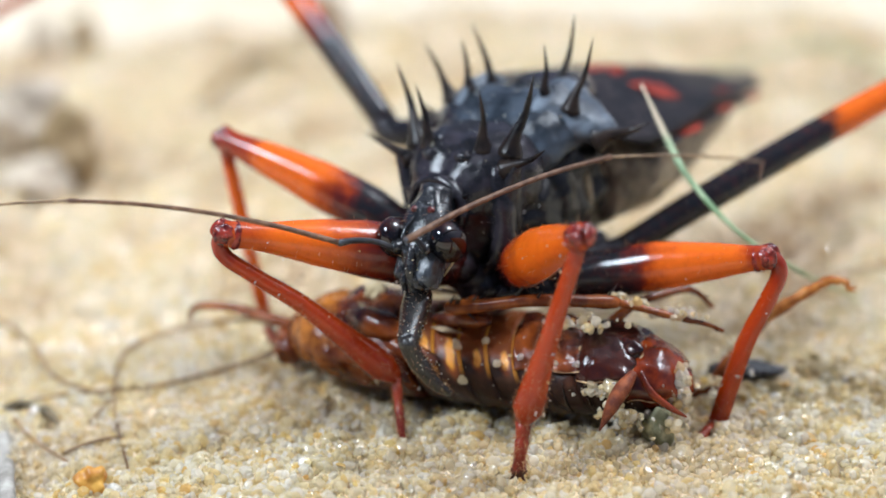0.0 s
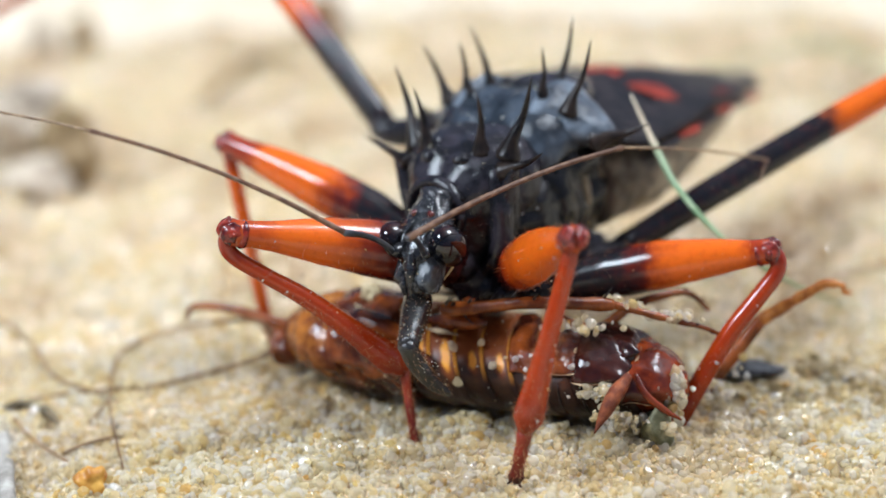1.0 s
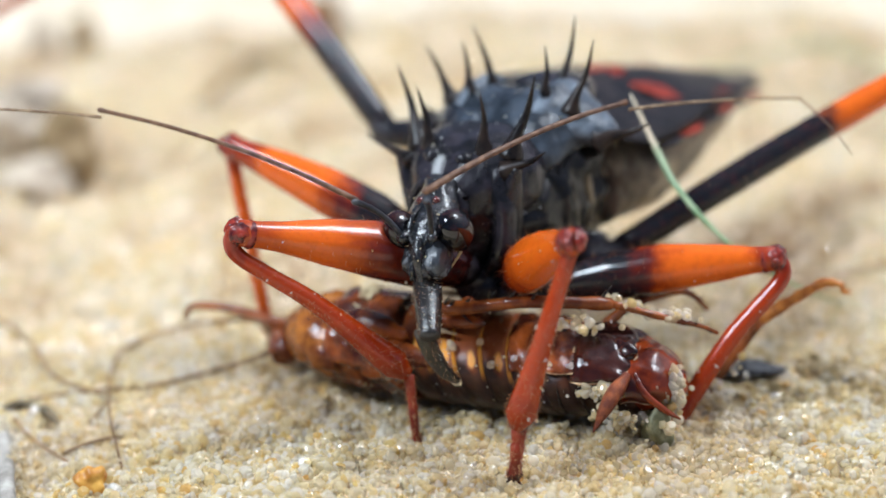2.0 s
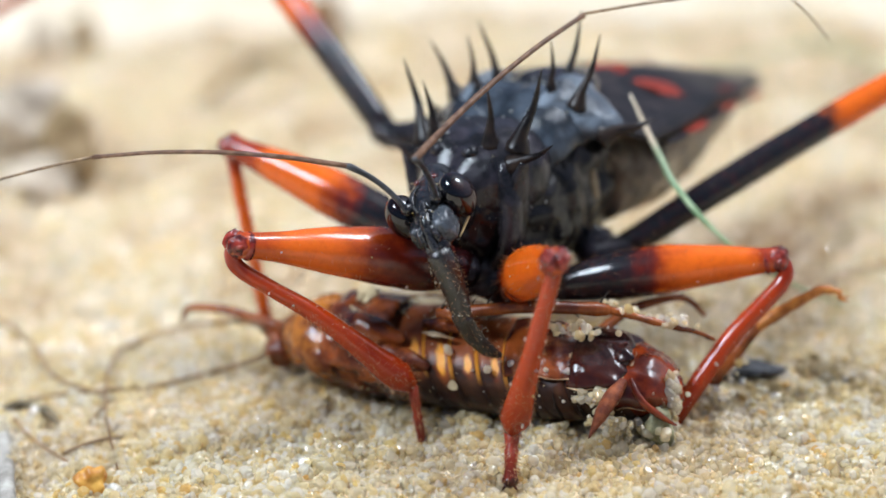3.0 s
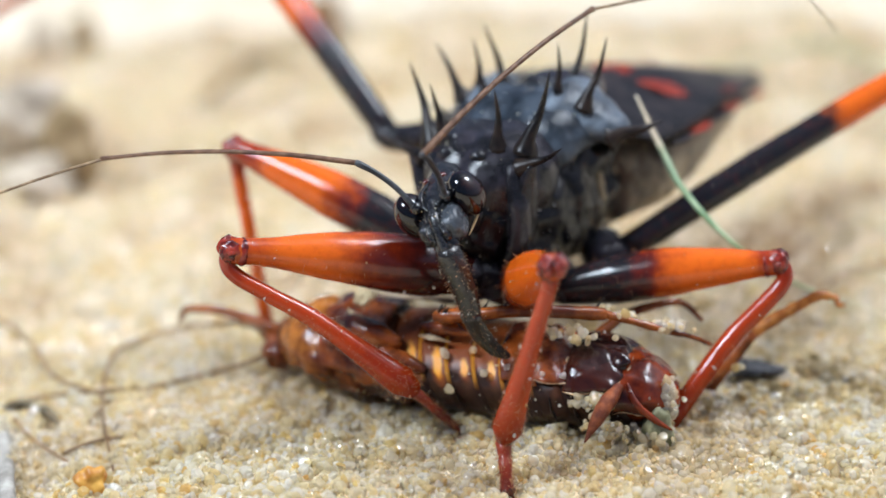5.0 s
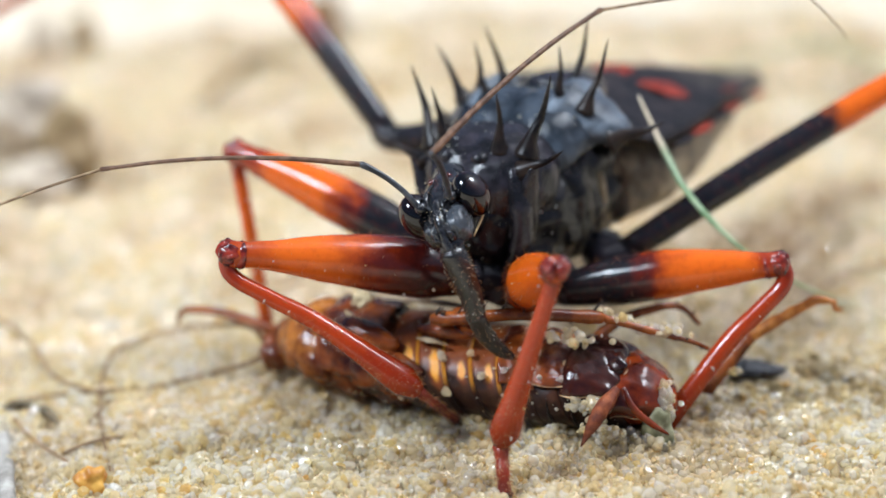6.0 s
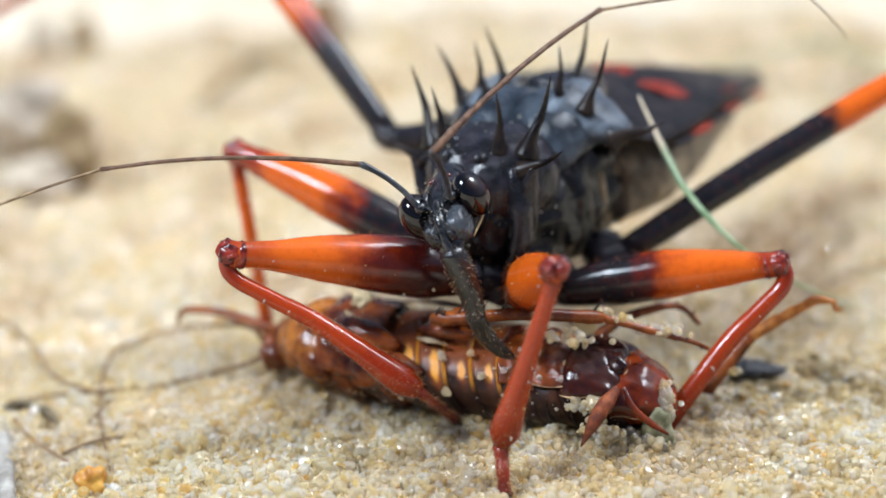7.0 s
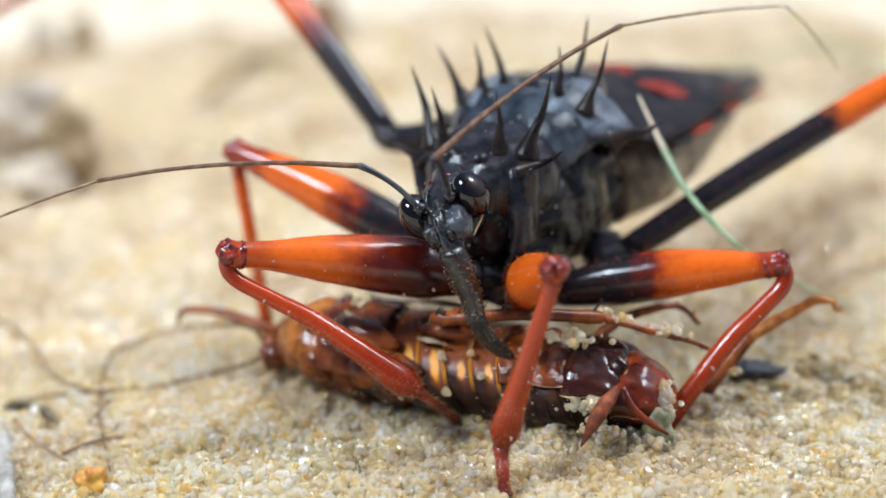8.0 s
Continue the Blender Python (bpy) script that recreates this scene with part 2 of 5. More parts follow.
M_OLIVE = chitin("olive_crumb", (0.20, 0.14, 0.065), (0.36, 0.26, 0.14), 0.8, 0.3, 0.25, 0.0)
M_CLOD = sand_material("sandstone_clod", [(0.0, (0.28, 0.22, 0.14)), (0.4, (0.42, 0.35, 0.26)), (0.8, (0.52, 0.45, 0.36)), (1.0, (0.60, 0.53, 0.43))],
                       0.7, False, 0.2)
M_YELLOW = chitin("yellow_pebble", (0.34, 0.13, 0.012), (0.62, 0.36, 0.07), 0.4, 0.15, 0.8, 0.1)
M_GREEN = chitin("grey_green_pebble", (0.12, 0.115, 0.055), (0.34, 0.32, 0.19), 0.45, 0.3, 1.2, 0.1)
M_CHIP = chitin("charred_chip", (0.012, 0.012, 0.013), (0.06, 0.06, 0.065), 0.45, 0.2, 0.7, 0.2)
M_TWIG = chitin("grey_twig", (0.20, 0.18, 0.15), (0.42, 0.39, 0.34), 0.7, 0.2, 0.6, 0.0)
M_DARK_SHRED = chitin("dark_bark_shred", (0.07, 0.055, 0.03), (0.17, 0.13, 0.075), 0.7, 0.2, 0.6, 0.0)
M_LITTER = chitin("brown_litter", (0.16, 0.09, 0.04), (0.32, 0.20, 0.10), 0.7, 0.2, 0.6, 0.0)
M_GRASS = chitin("dry_grass", (0.22, 0.26, 0.12), (0.36, 0.38, 0.22), 0.4, 0.05, 0.5, 0.1)


def blade_material():
    """Grass blade: green, dried to tan at its raised tip."""
    m, nt, b = material("grass_blade")
    vec, x, y, z = local(nt)
    green = mix(nt, ramp(nt, grain(nt, vec, 0.6), 0.35, 0.7), (0.14, 0.24, 0.10), (0.34, 0.42, 0.24))
    tip = ramp(nt, calc(nt, "MULTIPLY_ADD", grain(nt, vec, 1.0), 2.0, z), 13.6, 15.4)
    nt.links.new(mix(nt, tip, green, (0.55, 0.46, 0.32)), b.inputs["Base Color"])
    b.inputs["Roughness"].default_value = 0.4
    bump(nt, b, grain(nt, vec, 4.0), 0.03)
    return m


M_BLADE = blade_material()
M_BELLY, M_EYE, M_OCELLUS = belly_material("belly_plate"), eye_material(), ocellus_material()
M_BELLY_SPOT, M_BELLY_AMBER = belly_material("spotted_belly_plate", 0.28, 0.46), belly_material("amber_belly_plate", 0.36, 0.8)


# ---- mesh tools ----
def finish(name, bm, mat, parent=None, label="", smooth=True):
    """Links a bmesh drawn in millimetres as one mesh object."""
    bmesh.ops.scale(bm, vec=(MM, MM, MM), verts=bm.verts)
    bmesh.ops.recalc_face_normals(bm, faces=bm.faces)
    me = bpy.data.meshes.new(name)
    bm.to_mesh(me)
    bm.free()
    me.materials.append(mat)
    if smooth:
        me.polygons.foreach_set("use_smooth", [True] * len(me.polygons))
    ob = new(name, me)
    if parent:
        ob.parent = parent
    return tagged(ob, label) if label else ob


def part(name, bm, mat, parent, label=""):
    return finish(name, bm, mat, parent, label)


def at(ob, p):
    """Moves an object's origin to p (mm) without moving its mesh."""
    v = Vector(p) * MM
    ob.data.transform(Matrix.Translation(-v))
    ob.location = v
    return ob


def smooth_path(pts, steps=6):
    """Catmull-Rom through pts."""
    pts = [Vector(p) for p in pts]
    ext = [2 * pts[0] - pts[1]] + pts + [2 * pts[-1] - pts[-2]]
    out = []
    for i in range(1, len(ext) - 2):
        a, b, c, d = ext[i - 1:i + 3]
        for k in range(steps):
            t = k / steps
            out.append(0.5 * ((2 * b) + (c - a) * t + (2 * a - 5 * b + 4 * c - d) * t * t + (3 * b - a - 3 * c + d) * t ** 3))
    return out + [pts[-1]]


def tube(bm, path, radii, segs=10, flat=1.0, up=(0, 0, 1), rough=0.0, seed=0):
    """A round-ended tube along path; radii (one per point, or stops of (share, radius)); flat squeezes it along up."""
    path = [Vector(p) for p in path]
    n = len(path)
    if isinstance(radii[0], (tuple, list)):
        xs, ys = zip(*radii)
        run = np.cumsum([0.0] + [(q - p).length for p, q in zip(path, path[1:])])
        radii = np.interp(run / run[-1], xs, ys)
    rnd = random.Random(seed)
    rings = []
    for i, p in enumerate(path):
        d = (path[min(i + 1, n - 1)] - path[max(i - 1, 0)]).normalized()
        u = Vector(up) - d * d.dot(Vector(up))
        u = u.normalized() if u.length > 1e-3 else d.orthogonal().normalized()
        w = d.cross(u)
        ring = []
        for k in range(segs):
            a = 2 * math.pi * k / segs
            r = radii[i] * (1 + rough * rnd.uniform(-1, 1))
            ring.append(bm.verts.new(p + w * (r * math.cos(a)) + u * (r * flat * math.sin(a))))
        rings.append(ring)
    for a, b in zip(rings, rings[1:]):
        for k in range(segs):
            bm.faces.new((a[k], a[(k + 1) % segs], b[(k + 1) % segs], b[k]))
    for ring, i, s in ((rings[0], 0, -1), (rings[-1], n - 1, 1)):
        d = (path[min(i + 1, n - 1)] - path[max(i - 1, 0)]).normalized()
        tip = bm.verts.new(path[i] + d * (s * radii[i] * 0.5))
        for k in range(segs):
            bm.faces.new((ring[k], ring[(k + 1) % segs], tip))
    return bm


def blob(bm, c, size, sub=3, rough=0.0, freq=1.0, turn=None, box=2.0):
    """An ellipsoid at c (box above 2 squares it), with noise on it."""
    made = bmesh.ops.create_icosphere(bm, subdivisions=sub, radius=1)["verts"]
    off = Vector(c) * 1.7
    for v in made:
        k = (1 + rough * noise.noise(v.co * freq + off)) / sum(abs(q) ** box for q in v.co) ** (1 / box)
        q = Vector((v.co.x * size[0], v.co.y * size[1], v.co.z * size[2])) * k
        if turn:
            q = turn @ q
        v.co = q + Vector(c)
    return bm


def loft(bm, rings):
    """Skin over rings of equal count, closed at both ends."""
    made = [[bm.verts.new(p) for p in ring] for ring in rings]
    n = len(made[0])
    for a, b in zip(made, made[1:]):
        for k in range(n):
            bm.faces.new((a[k], a[(k + 1) % n], b[(k + 1) % n], b[k]))
    for ring in (made[0], made[-1]):
        c = sum((v.co for v in ring), Vector()) / n
        tip = bm.verts.new(c)
        for k in range(n):
            bm.faces.new((ring[k], ring[(k + 1) % n], tip))
    return bm


def bristles(name, parent, spots, length, radius, mat, seed):
    """Fine hairs on a part: spots of (root, direction)."""
    bm, rnd = bmesh.new(), random.Random(seed)
    for root, way in spots:
        way = (Vector(way).normalized() + Vector([rnd.uniform(-0.35, 0.35) for _ in range(3)])).normalized()
        root, L = Vector(root), length * rnd.uniform(0.6, 1.2)
        tube(bm, [root - way * 0.05, root + way * L * 0.5, root + way * L + Vector((0, 0, -0.08 * L))], [radius, radius * 0.8, radius * 0.25], 4)
    return tagged(part(name, bm, mat, parent), kind="stuff")


# ---- ground ----
def height(x, y):
    """Height of the sand, in mm, at x, y (mm)."""
    p = Vector((x, y, 0))
    far = max(0.0, min(1.0, (y - 18) / 40)) + max(0.0, min(1.0, (abs(x) - 26) / 30))
    h = 0.28 * noise.noise(p * 0.12) + 0.24 * noise.noise(p * 0.4 + Vector((7, 3, 0))) + 0.5 * noise.noise(p * 0.75 + Vector((1, 5, 0))) + 0.36 * noise.noise(p * 1.3) + 0.9 * max(0.0, noise.noise(p * 0.4 + Vector((2, 8, 0)))) ** 0.8 + far * 2.2 * noise.noise(p * 0.07 + Vector((3, 9, 0)))
    h += 0.9 * math.exp(-((x - 11.5) ** 2 / 14 + (y + 0.8) ** 2 / 4.5))
    h += 0.5 * math.exp(-((x - 20) ** 2 / 40 + (y + 4) ** 2 / 9))
    t = max(0.0, min(1.0, (-7.0 - x) / 18))
    h -= 2.2 * t * t * (3 - 2 * t)  # the sand falls away beyond the cockroach's head
    h -= 0.6 * math.exp(-((x - 3.7) ** 2 + (y + 6.4) ** 2) / 1.6)
    return h


def ground_sheet():
    def axis(lo, hi, step, far):
        a = list(np.arange(lo, hi + step, step))
        k = step
        while a[-1] < far:
            k *= 1.25
            a.append(a[-1] + k)
        k = step
        while a[0] > -far:
            k *= 1.25
            a.insert(0, a[0] - k)
        return a
    xs, ys = axis(-32, 32, 0.42, 30000), axis(-17, 60, 0.42, 30000)
    verts = [(x * MM, y * MM, (height(x, y) if max(abs(x), abs(y)) < 400 else 0) * MM - 0.14 * MM) for y in ys for x in xs]
    n = len(xs)
    faces = [(j * n + i, j * n + i + 1, (j + 1) * n + i + 1, (j + 1) * n + i) for j in range(len(ys) - 1) for i in range(n - 1)]
    me = bpy.data.meshes.new("ground")
    me.from_pydata(verts, [], faces)
    me.materials.append(M_GROUND)
    me.polygons.foreach_set("use_smooth", [True] * len(me.polygons))
    return tagged(new("ground", me), "pale cream quartz sand ground, gently uneven", "ground", kind="structure")


def grain_field(name, label, spots, sub, mat):
    """Many small rounded grains joined in one mesh. spots: (x, y, z, radius) in mm."""
    bm = bmesh.new()
    bmesh.ops.create_icosphere(bm, subdivisions=sub, radius=1)
    unit = np.array([v.co[:] for v in bm.verts])
    tri = np.array([[v.index for v in f.verts] for f in bm.faces])
    bm.free()
    rng = np.random.default_rng(len(spots))
    spots = np.array(spots)
    n, k = len(spots), len(unit)
    ax = rng.normal(size=(n, 3, 3))
    q, _ = np.linalg.qr(ax)
    stretch = rng.uniform(0.6, 1.3, (n, 1, 3))
    shape = unit[None] * (1 + 0.06 * rng.uniform(-1, 1, (n, k, 1)))
    for _ in range(6):
        d = rng.normal(size=(n, 1, 3))
        d /= np.linalg.norm(d, axis=2, keepdims=True)
        over = np.maximum((shape * d).sum(2, keepdims=True) - rng.uniform(0.55, 0.85, (n, 1, 1)), 0)
        shape = shape - 0.8 * over * d
    v = np.einsum("nkj,nij->nki", shape * stretch * 1.12, q) * spots[:, None, 3:4] + spots[:, None, :3]
    f = (tri[None] + (np.arange(n) * k)[:, None, None]).reshape(-1, 3)
    me = bpy.data.meshes.new(name)
    me.vertices.add(n * k)
    me.vertices.foreach_set("co", (v * MM).astype(np.float32).ravel())
    me.loops.add(len(f) * 3)
    me.loops.foreach_set("vertex_index", f.astype(np.int32).ravel())
    me.polygons.add(len(f))
    me.polygons.foreach_set("loop_start", np.arange(0, len(f) * 3, 3, dtype=np.int32))
    me.polygons.foreach_set("use_smooth", np.full(len(f), False))
    me.update(calc_edges=True)
    me.materials.append(mat)
    return tagged(new(name, me), label, "sand", kind="stuff") if label else tagged(new(name, me), kind="stuff")


def sand():
    """Three belts of grains: in front, beside the insects, and behind."""
    rng = random.Random(4)
    front, near, far = [], [], []
    for belt, y0, y1, step, r0, slope in ((front, -16, -9.5, 0.32, 0.235, 0.1), (near, -9.5, 4, 0.28, 0.215, 0.1), (near, 4, 16, 0.32, 0.21, 0.12), (far, 16, 78, 0.48, 0.25, 0.17)):
        y = y0
        while y < y1:
            x = -28 - slope * y
            while x < 28 + slope * y:
                px, py = x + rng.uniform(-0.5, 0.5) * step, y + rng.uniform(-0.5, 0.5) * step
                r = r0 * rng.choice((0.6, 0.75, 0.85, 0.95, 1.0, 1.1, 1.25, 1.6))
                belt.append((px, py, height(px, py) + rng.uniform(-0.5, 0.85) * r0, r))
                x += step
            y += step
    grain_field("sand", "loose cream quartz sand grains in front", front, 1, M_GRAIN)
    grain_field("sand", "loose translucent cream and yellow quartz sand grains", near, 2, M_GRAIN)
    # Darker grains here stand for the bug's cast shadow on the sand.
    shade_spots = []
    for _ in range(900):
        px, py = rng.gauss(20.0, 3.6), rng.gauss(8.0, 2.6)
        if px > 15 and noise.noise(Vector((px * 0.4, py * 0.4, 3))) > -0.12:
            shade_spots.append((px, py, height(px, py) + rng.uniform(0.0, 0.24), 0.2 * rng.choice((0.6, 0.8, 1.0, 1.3))))
    grain_field("shade_sand", "darker olive-tan sand grains strewn in a patch as painted shadow", shade_spots, 2, M_SHADE)
    grain_field("sand", "loose pale quartz sand grains further back", far, 1, M_GRAIN_FAR)


ground_sheet()
sand()


# ---- joints, in millimetres, one row for each time of TIMES ----
TIMES = (0, 0.3, 0.5, 0.6, 0.8, 1.0, 1.5, 1.7, 2.8, 3.5, 4.5, 5.8, 7.2, 8.0)
J = {}
J["head_at"] = [(-0.51, 4.18, 13.03), (-0.77, 4.20, 13.08), (-0.75, 4.21, 13.11), (-0.73, 4.23, 13.14), (-0.60, 4.15, 12.95), (-0.51, 4.09, 12.82), (-0.23, 4.10, 12.85), (-0.17, 4.19, 13.06), (-0.44, 4.63, 13.99), (-0.28, 4.60, 13.94), (-0.10, 4.65, 14.05), (0.38, 4.64, 14.02), (0.38, 4.64, 14.02), (0.35, 4.64, 14.02)]
J["antL0"] = [(-2.71, 1.57, 11.34), (-2.96, 1.60, 11.40), (-2.95, 1.61, 11.43), (-2.93, 1.62, 11.45), (-2.80, 1.54, 11.26), (-2.71, 1.49, 11.13), (-2.43, 1.50, 11.16), (-2.36, 1.59, 11.37), (-2.09, 1.21, 13.84), (-1.94, 1.19, 13.78), (-1.75, 1.23, 13.90), (-1.28, 1.22, 13.87), (-1.28, 1.22, 13.87), (-1.31, 1.22, 13.87)]
J["antL1"] = [(-5.69, -0.87, 12.74), (-5.81, -0.80, 13.12), (-5.82, -0.78, 13.11), (-5.84, -0.75, 13.10), (-5.56, -0.77, 13.21), (-5.37, -0.78, 13.28), (-4.87, -0.75, 13.57), (-4.74, -0.47, 14.00), (-5.24, 1.25, 16.48), (-5.15, 1.38, 16.32), (-4.93, 2.05, 16.35), (-4.51, 2.03, 16.25), (-4.51, 2.03, 16.25), (-4.60, 2.00, 16.18)]
J["antL2"] = [(-20.35, -2.02, 15.73), (-20.45, -1.48, 17.43), (-20.17, -1.38, 17.66), (-20.09, -1.14, 17.95), (-19.38, -0.74, 19.02), (-19.17, -0.64, 19.25), (-18.66, 0.27, 19.37), (-18.56, -0.31, 19.91), (-19.85, 4.63, 16.24), (-19.75, 4.68, 15.29), (-19.56, 5.31, 15.67), (-19.35, 3.99, 15.21), (-19.35, 3.99, 15.21), (-19.46, 3.44, 14.74)]
J["antL3"] = [(-29.83, 2.53, 12.87), (-29.84, 3.64, 15.35), (-29.80, 3.70, 15.94), (-29.75, 3.80, 16.82), (-29.53, 3.40, 18.48), (-29.39, 3.14, 19.59), (-29.25, 2.70, 20.25), (-29.14, 2.24, 20.57), (-30.31, 5.15, 13.19), (-30.15, 3.90, 12.14), (-29.69, 1.96, 13.11), (-29.47, 0.47, 12.34), (-29.47, 0.47, 12.34), (-29.41, -0.11, 11.74)]
J["antR0"] = [(-1.03, 0.70, 11.57), (-1.28, 0.73, 11.63), (-1.27, 0.74, 11.66), (-1.25, 0.75, 11.69), (-1.12, 0.67, 11.50), (-1.03, 0.62, 11.37), (-0.75, 0.63, 11.40), (-0.69, 0.72, 11.60), (-0.44, 0.90, 14.73), (-0.28, 0.88, 14.67), (-0.09, 0.93, 14.79), (0.38, 0.91, 14.76), (0.38, 0.91, 14.76), (0.35, 0.91, 14.76)]
J["antR1"] = [(-1.97, -2.69, 13.68), (-2.22, -2.58, 13.86), (-2.22, -2.58, 13.86), (-2.22, -2.58, 13.87), (-2.03, -2.60, 13.79), (-1.91, -2.61, 13.74), (-1.51, -2.60, 13.81), (-0.80, -1.96, 14.71), (-1.60, -1.42, 17.90), (-1.41, -1.40, 17.89), (-1.41, -1.19, 18.04), (-0.61, -1.18, 18.14), (-0.61, -1.12, 18.18), (-0.49, -1.47, 17.99)]
J["antR2"] = [(9.71, 7.46, 14.64), (9.82, 7.03, 15.57), (9.89, 6.92, 15.69), (9.96, 6.80, 15.80), (10.16, 6.79, 15.60), (10.30, 6.79, 15.46), (10.62, 6.87, 15.63), (11.32, 7.61, 16.05), (8.04, 10.03, 21.91), (8.62, 9.19, 23.13), (8.40, 9.76, 22.95), (9.07, 10.01, 22.74), (9.07, 10.10, 22.71), (10.19, 8.97, 22.12)]
J["antR3"] = [(19.36, 13.20, 12.16), (19.15, 12.93, 12.33), (19.14, 12.99, 12.57), (19.14, 13.05, 12.80), (19.44, 12.89, 12.60), (19.64, 12.79, 12.46), (20.12, 12.68, 12.76), (21.28, 12.94, 13.93), (19.48, 10.46, 23.04), (19.66, 12.31, 24.01), (19.60, 11.98, 24.28), (20.48, 10.96, 23.74), (20.49, 11.01, 23.72), (20.36, 14.32, 21.66)]
J["antR4"] = [(18.46, 7.36, 13.20), (18.09, 7.13, 13.47), (18.18, 7.13, 13.38), (18.27, 7.14, 13.29), (18.35, 7.04, 13.28), (18.41, 6.98, 13.28), (19.50, 6.87, 14.10), (21.15, 6.95, 14.07), (23.06, 13.32, 19.16), (23.21, 14.66, 19.78), (23.17, 14.53, 20.18), (24.08, 13.65, 19.76), (24.09, 13.70, 19.74), (24.03, 15.69, 17.11)]
J["ros0"] = [(-1.41, 1.21, 8.47), (-1.67, 1.24, 8.53), (-1.65, 1.25, 8.56), (-1.63, 1.26, 8.59), (-1.50, 1.18, 8.40), (-1.41, 1.12, 8.27), (-1.13, 1.14, 8.30), (-1.07, 1.22, 8.50), (-0.25, -0.45, 11.88), (-0.10, -0.48, 11.82), (0.09, -0.43, 11.93), (0.56, -0.44, 11.90), (0.56, -0.44, 11.90), (0.53, -0.44, 11.90)]
J["ros1"] = [(-1.94, -2.52, 7.48), (-2.20, -2.50, 7.54), (-2.18, -2.49, 7.57), (-2.16, -2.48, 7.60), (-2.03, -2.56, 7.41), (-1.94, -2.61, 7.28), (-1.66, -2.60, 7.31), (-1.60, -2.51, 7.51), (1.04, -0.80, 8.21), (1.20, -0.83, 8.16), (1.39, -0.78, 8.27), (1.87, -0.80, 8.25), (1.87, -0.80, 8.25), (1.84, -0.80, 8.25)]
J["ros2"] = [(0.41, -2.49, 4.25), (0.35, -2.61, 4.46), (0.35, -2.65, 4.47), (0.35, -2.69, 4.49), (0.35, -2.32, 4.23), (0.35, -2.08, 4.05), (0.19, -1.63, 3.90), (0.19, -1.59, 4.06), (3.09, 0.65, 5.10), (3.42, 0.66, 5.18), (3.51, 0.55, 5.15), (3.96, 0.52, 5.10), (3.96, 0.52, 5.10), (3.96, 0.49, 5.11)]
J["FL_base"] = [(1.02, 5.15, 8.78), (0.92, 5.18, 8.84), (0.92, 5.18, 8.84), (0.92, 5.25, 9.02), (1.02, 5.18, 8.84), (1.02, 5.18, 8.84), (1.12, 5.13, 8.72), (1.18, 5.13, 8.72), (1.25, 5.10, 8.66), (1.31, 5.07, 8.60), (1.38, 5.02, 8.48), (1.44, 4.93, 8.27), (1.44, 4.93, 8.27), (1.44, 4.93, 8.27)]
J["FL_knee"] = [(-12.35, 1.79, 12.17), (-12.77, 2.86, 11.80), (-12.77, 2.86, 11.80), (-12.71, 3.17, 12.40), (-11.86, 0.64, 12.72), (-11.86, 0.64, 12.72), (-11.82, 0.83, 12.71), (-11.45, 0.19, 12.94), (-11.44, -0.05, 12.40), (-11.65, 0.40, 12.03), (-11.87, 1.02, 11.67), (-12.05, 1.51, 11.05), (-12.05, 1.51, 11.05), (-12.05, 1.51, 11.05)]
J["FL_ankle"] = [(-2.74, 1.93, 3.13), (-3.10, 3.15, 2.83), (-3.10, 3.15, 2.83), (-3.55, 3.00, 2.90), (-2.25, 1.64, 3.74), (-2.25, 1.64, 3.74), (-2.28, 1.52, 3.61), (-2.08, 1.20, 3.70), (-1.74, 0.23, 3.45), (-2.01, 1.07, 3.04), (-1.81, 0.24, 3.15), (-1.36, -1.83, 4.06), (-1.36, -1.83, 4.06), (-1.36, -1.83, 4.06)]
J["FL_tip"] = [(-2.34, -0.00, 0.20), (-2.02, -0.00, 0.20), (-2.02, -0.00, 0.20), (-2.57, -0.21, 0.20), (-1.66, -0.00, 0.20), (-1.66, -0.00, 0.20), (-1.53, -0.00, 0.20), (-1.50, -0.07, 0.20), (-1.30, -0.07, 0.20), (-1.04, 0.07, 0.20), (0.20, 0.21, 0.20), (1.18, 1.50, 0.20), (1.18, 1.50, 0.20), (1.18, 1.50, 0.20)]
J["FR_base"] = [(4.02, 5.00, 8.42), (3.85, 5.00, 8.42), (3.82, 5.00, 8.42), (3.79, 5.00, 8.42), (3.90, 4.96, 8.32), (3.98, 4.93, 8.26), (4.11, 4.93, 8.26), (4.11, 4.91, 8.20), (4.11, 4.70, 7.72), (4.11, 4.65, 7.60), (4.18, 4.60, 7.48), (4.38, 4.52, 7.30), (4.38, 4.52, 7.30), (4.38, 4.52, 7.30)]
J["FR_knee"] = [(7.32, -4.83, 14.74), (6.83, -5.00, 14.68), (6.77, -5.00, 14.68), (6.71, -5.01, 14.69), (6.85, -4.99, 14.68), (6.95, -4.97, 14.67), (7.14, -4.86, 14.82), (7.07, -4.90, 14.77), (6.09, -5.72, 13.80), (5.91, -5.80, 13.71), (5.78, -5.89, 13.59), (5.96, -6.01, 13.34), (5.96, -6.01, 13.34), (5.96, -6.01, 13.34)]
J["FR_ankle"] = [(4.46, -4.86, 3.65), (3.97, -4.55, 3.60), (4.02, -4.42, 3.58), (4.07, -4.28, 3.57), (4.33, -5.16, 3.53), (4.50, -5.74, 3.51), (4.33, -4.98, 3.72), (4.20, -5.20, 3.69), (3.93, -4.06, 2.68), (3.75, -3.99, 2.61), (3.52, -4.33, 2.47), (3.19, -4.93, 2.28), (3.19, -4.93, 2.28), (3.19, -4.93, 2.28)]
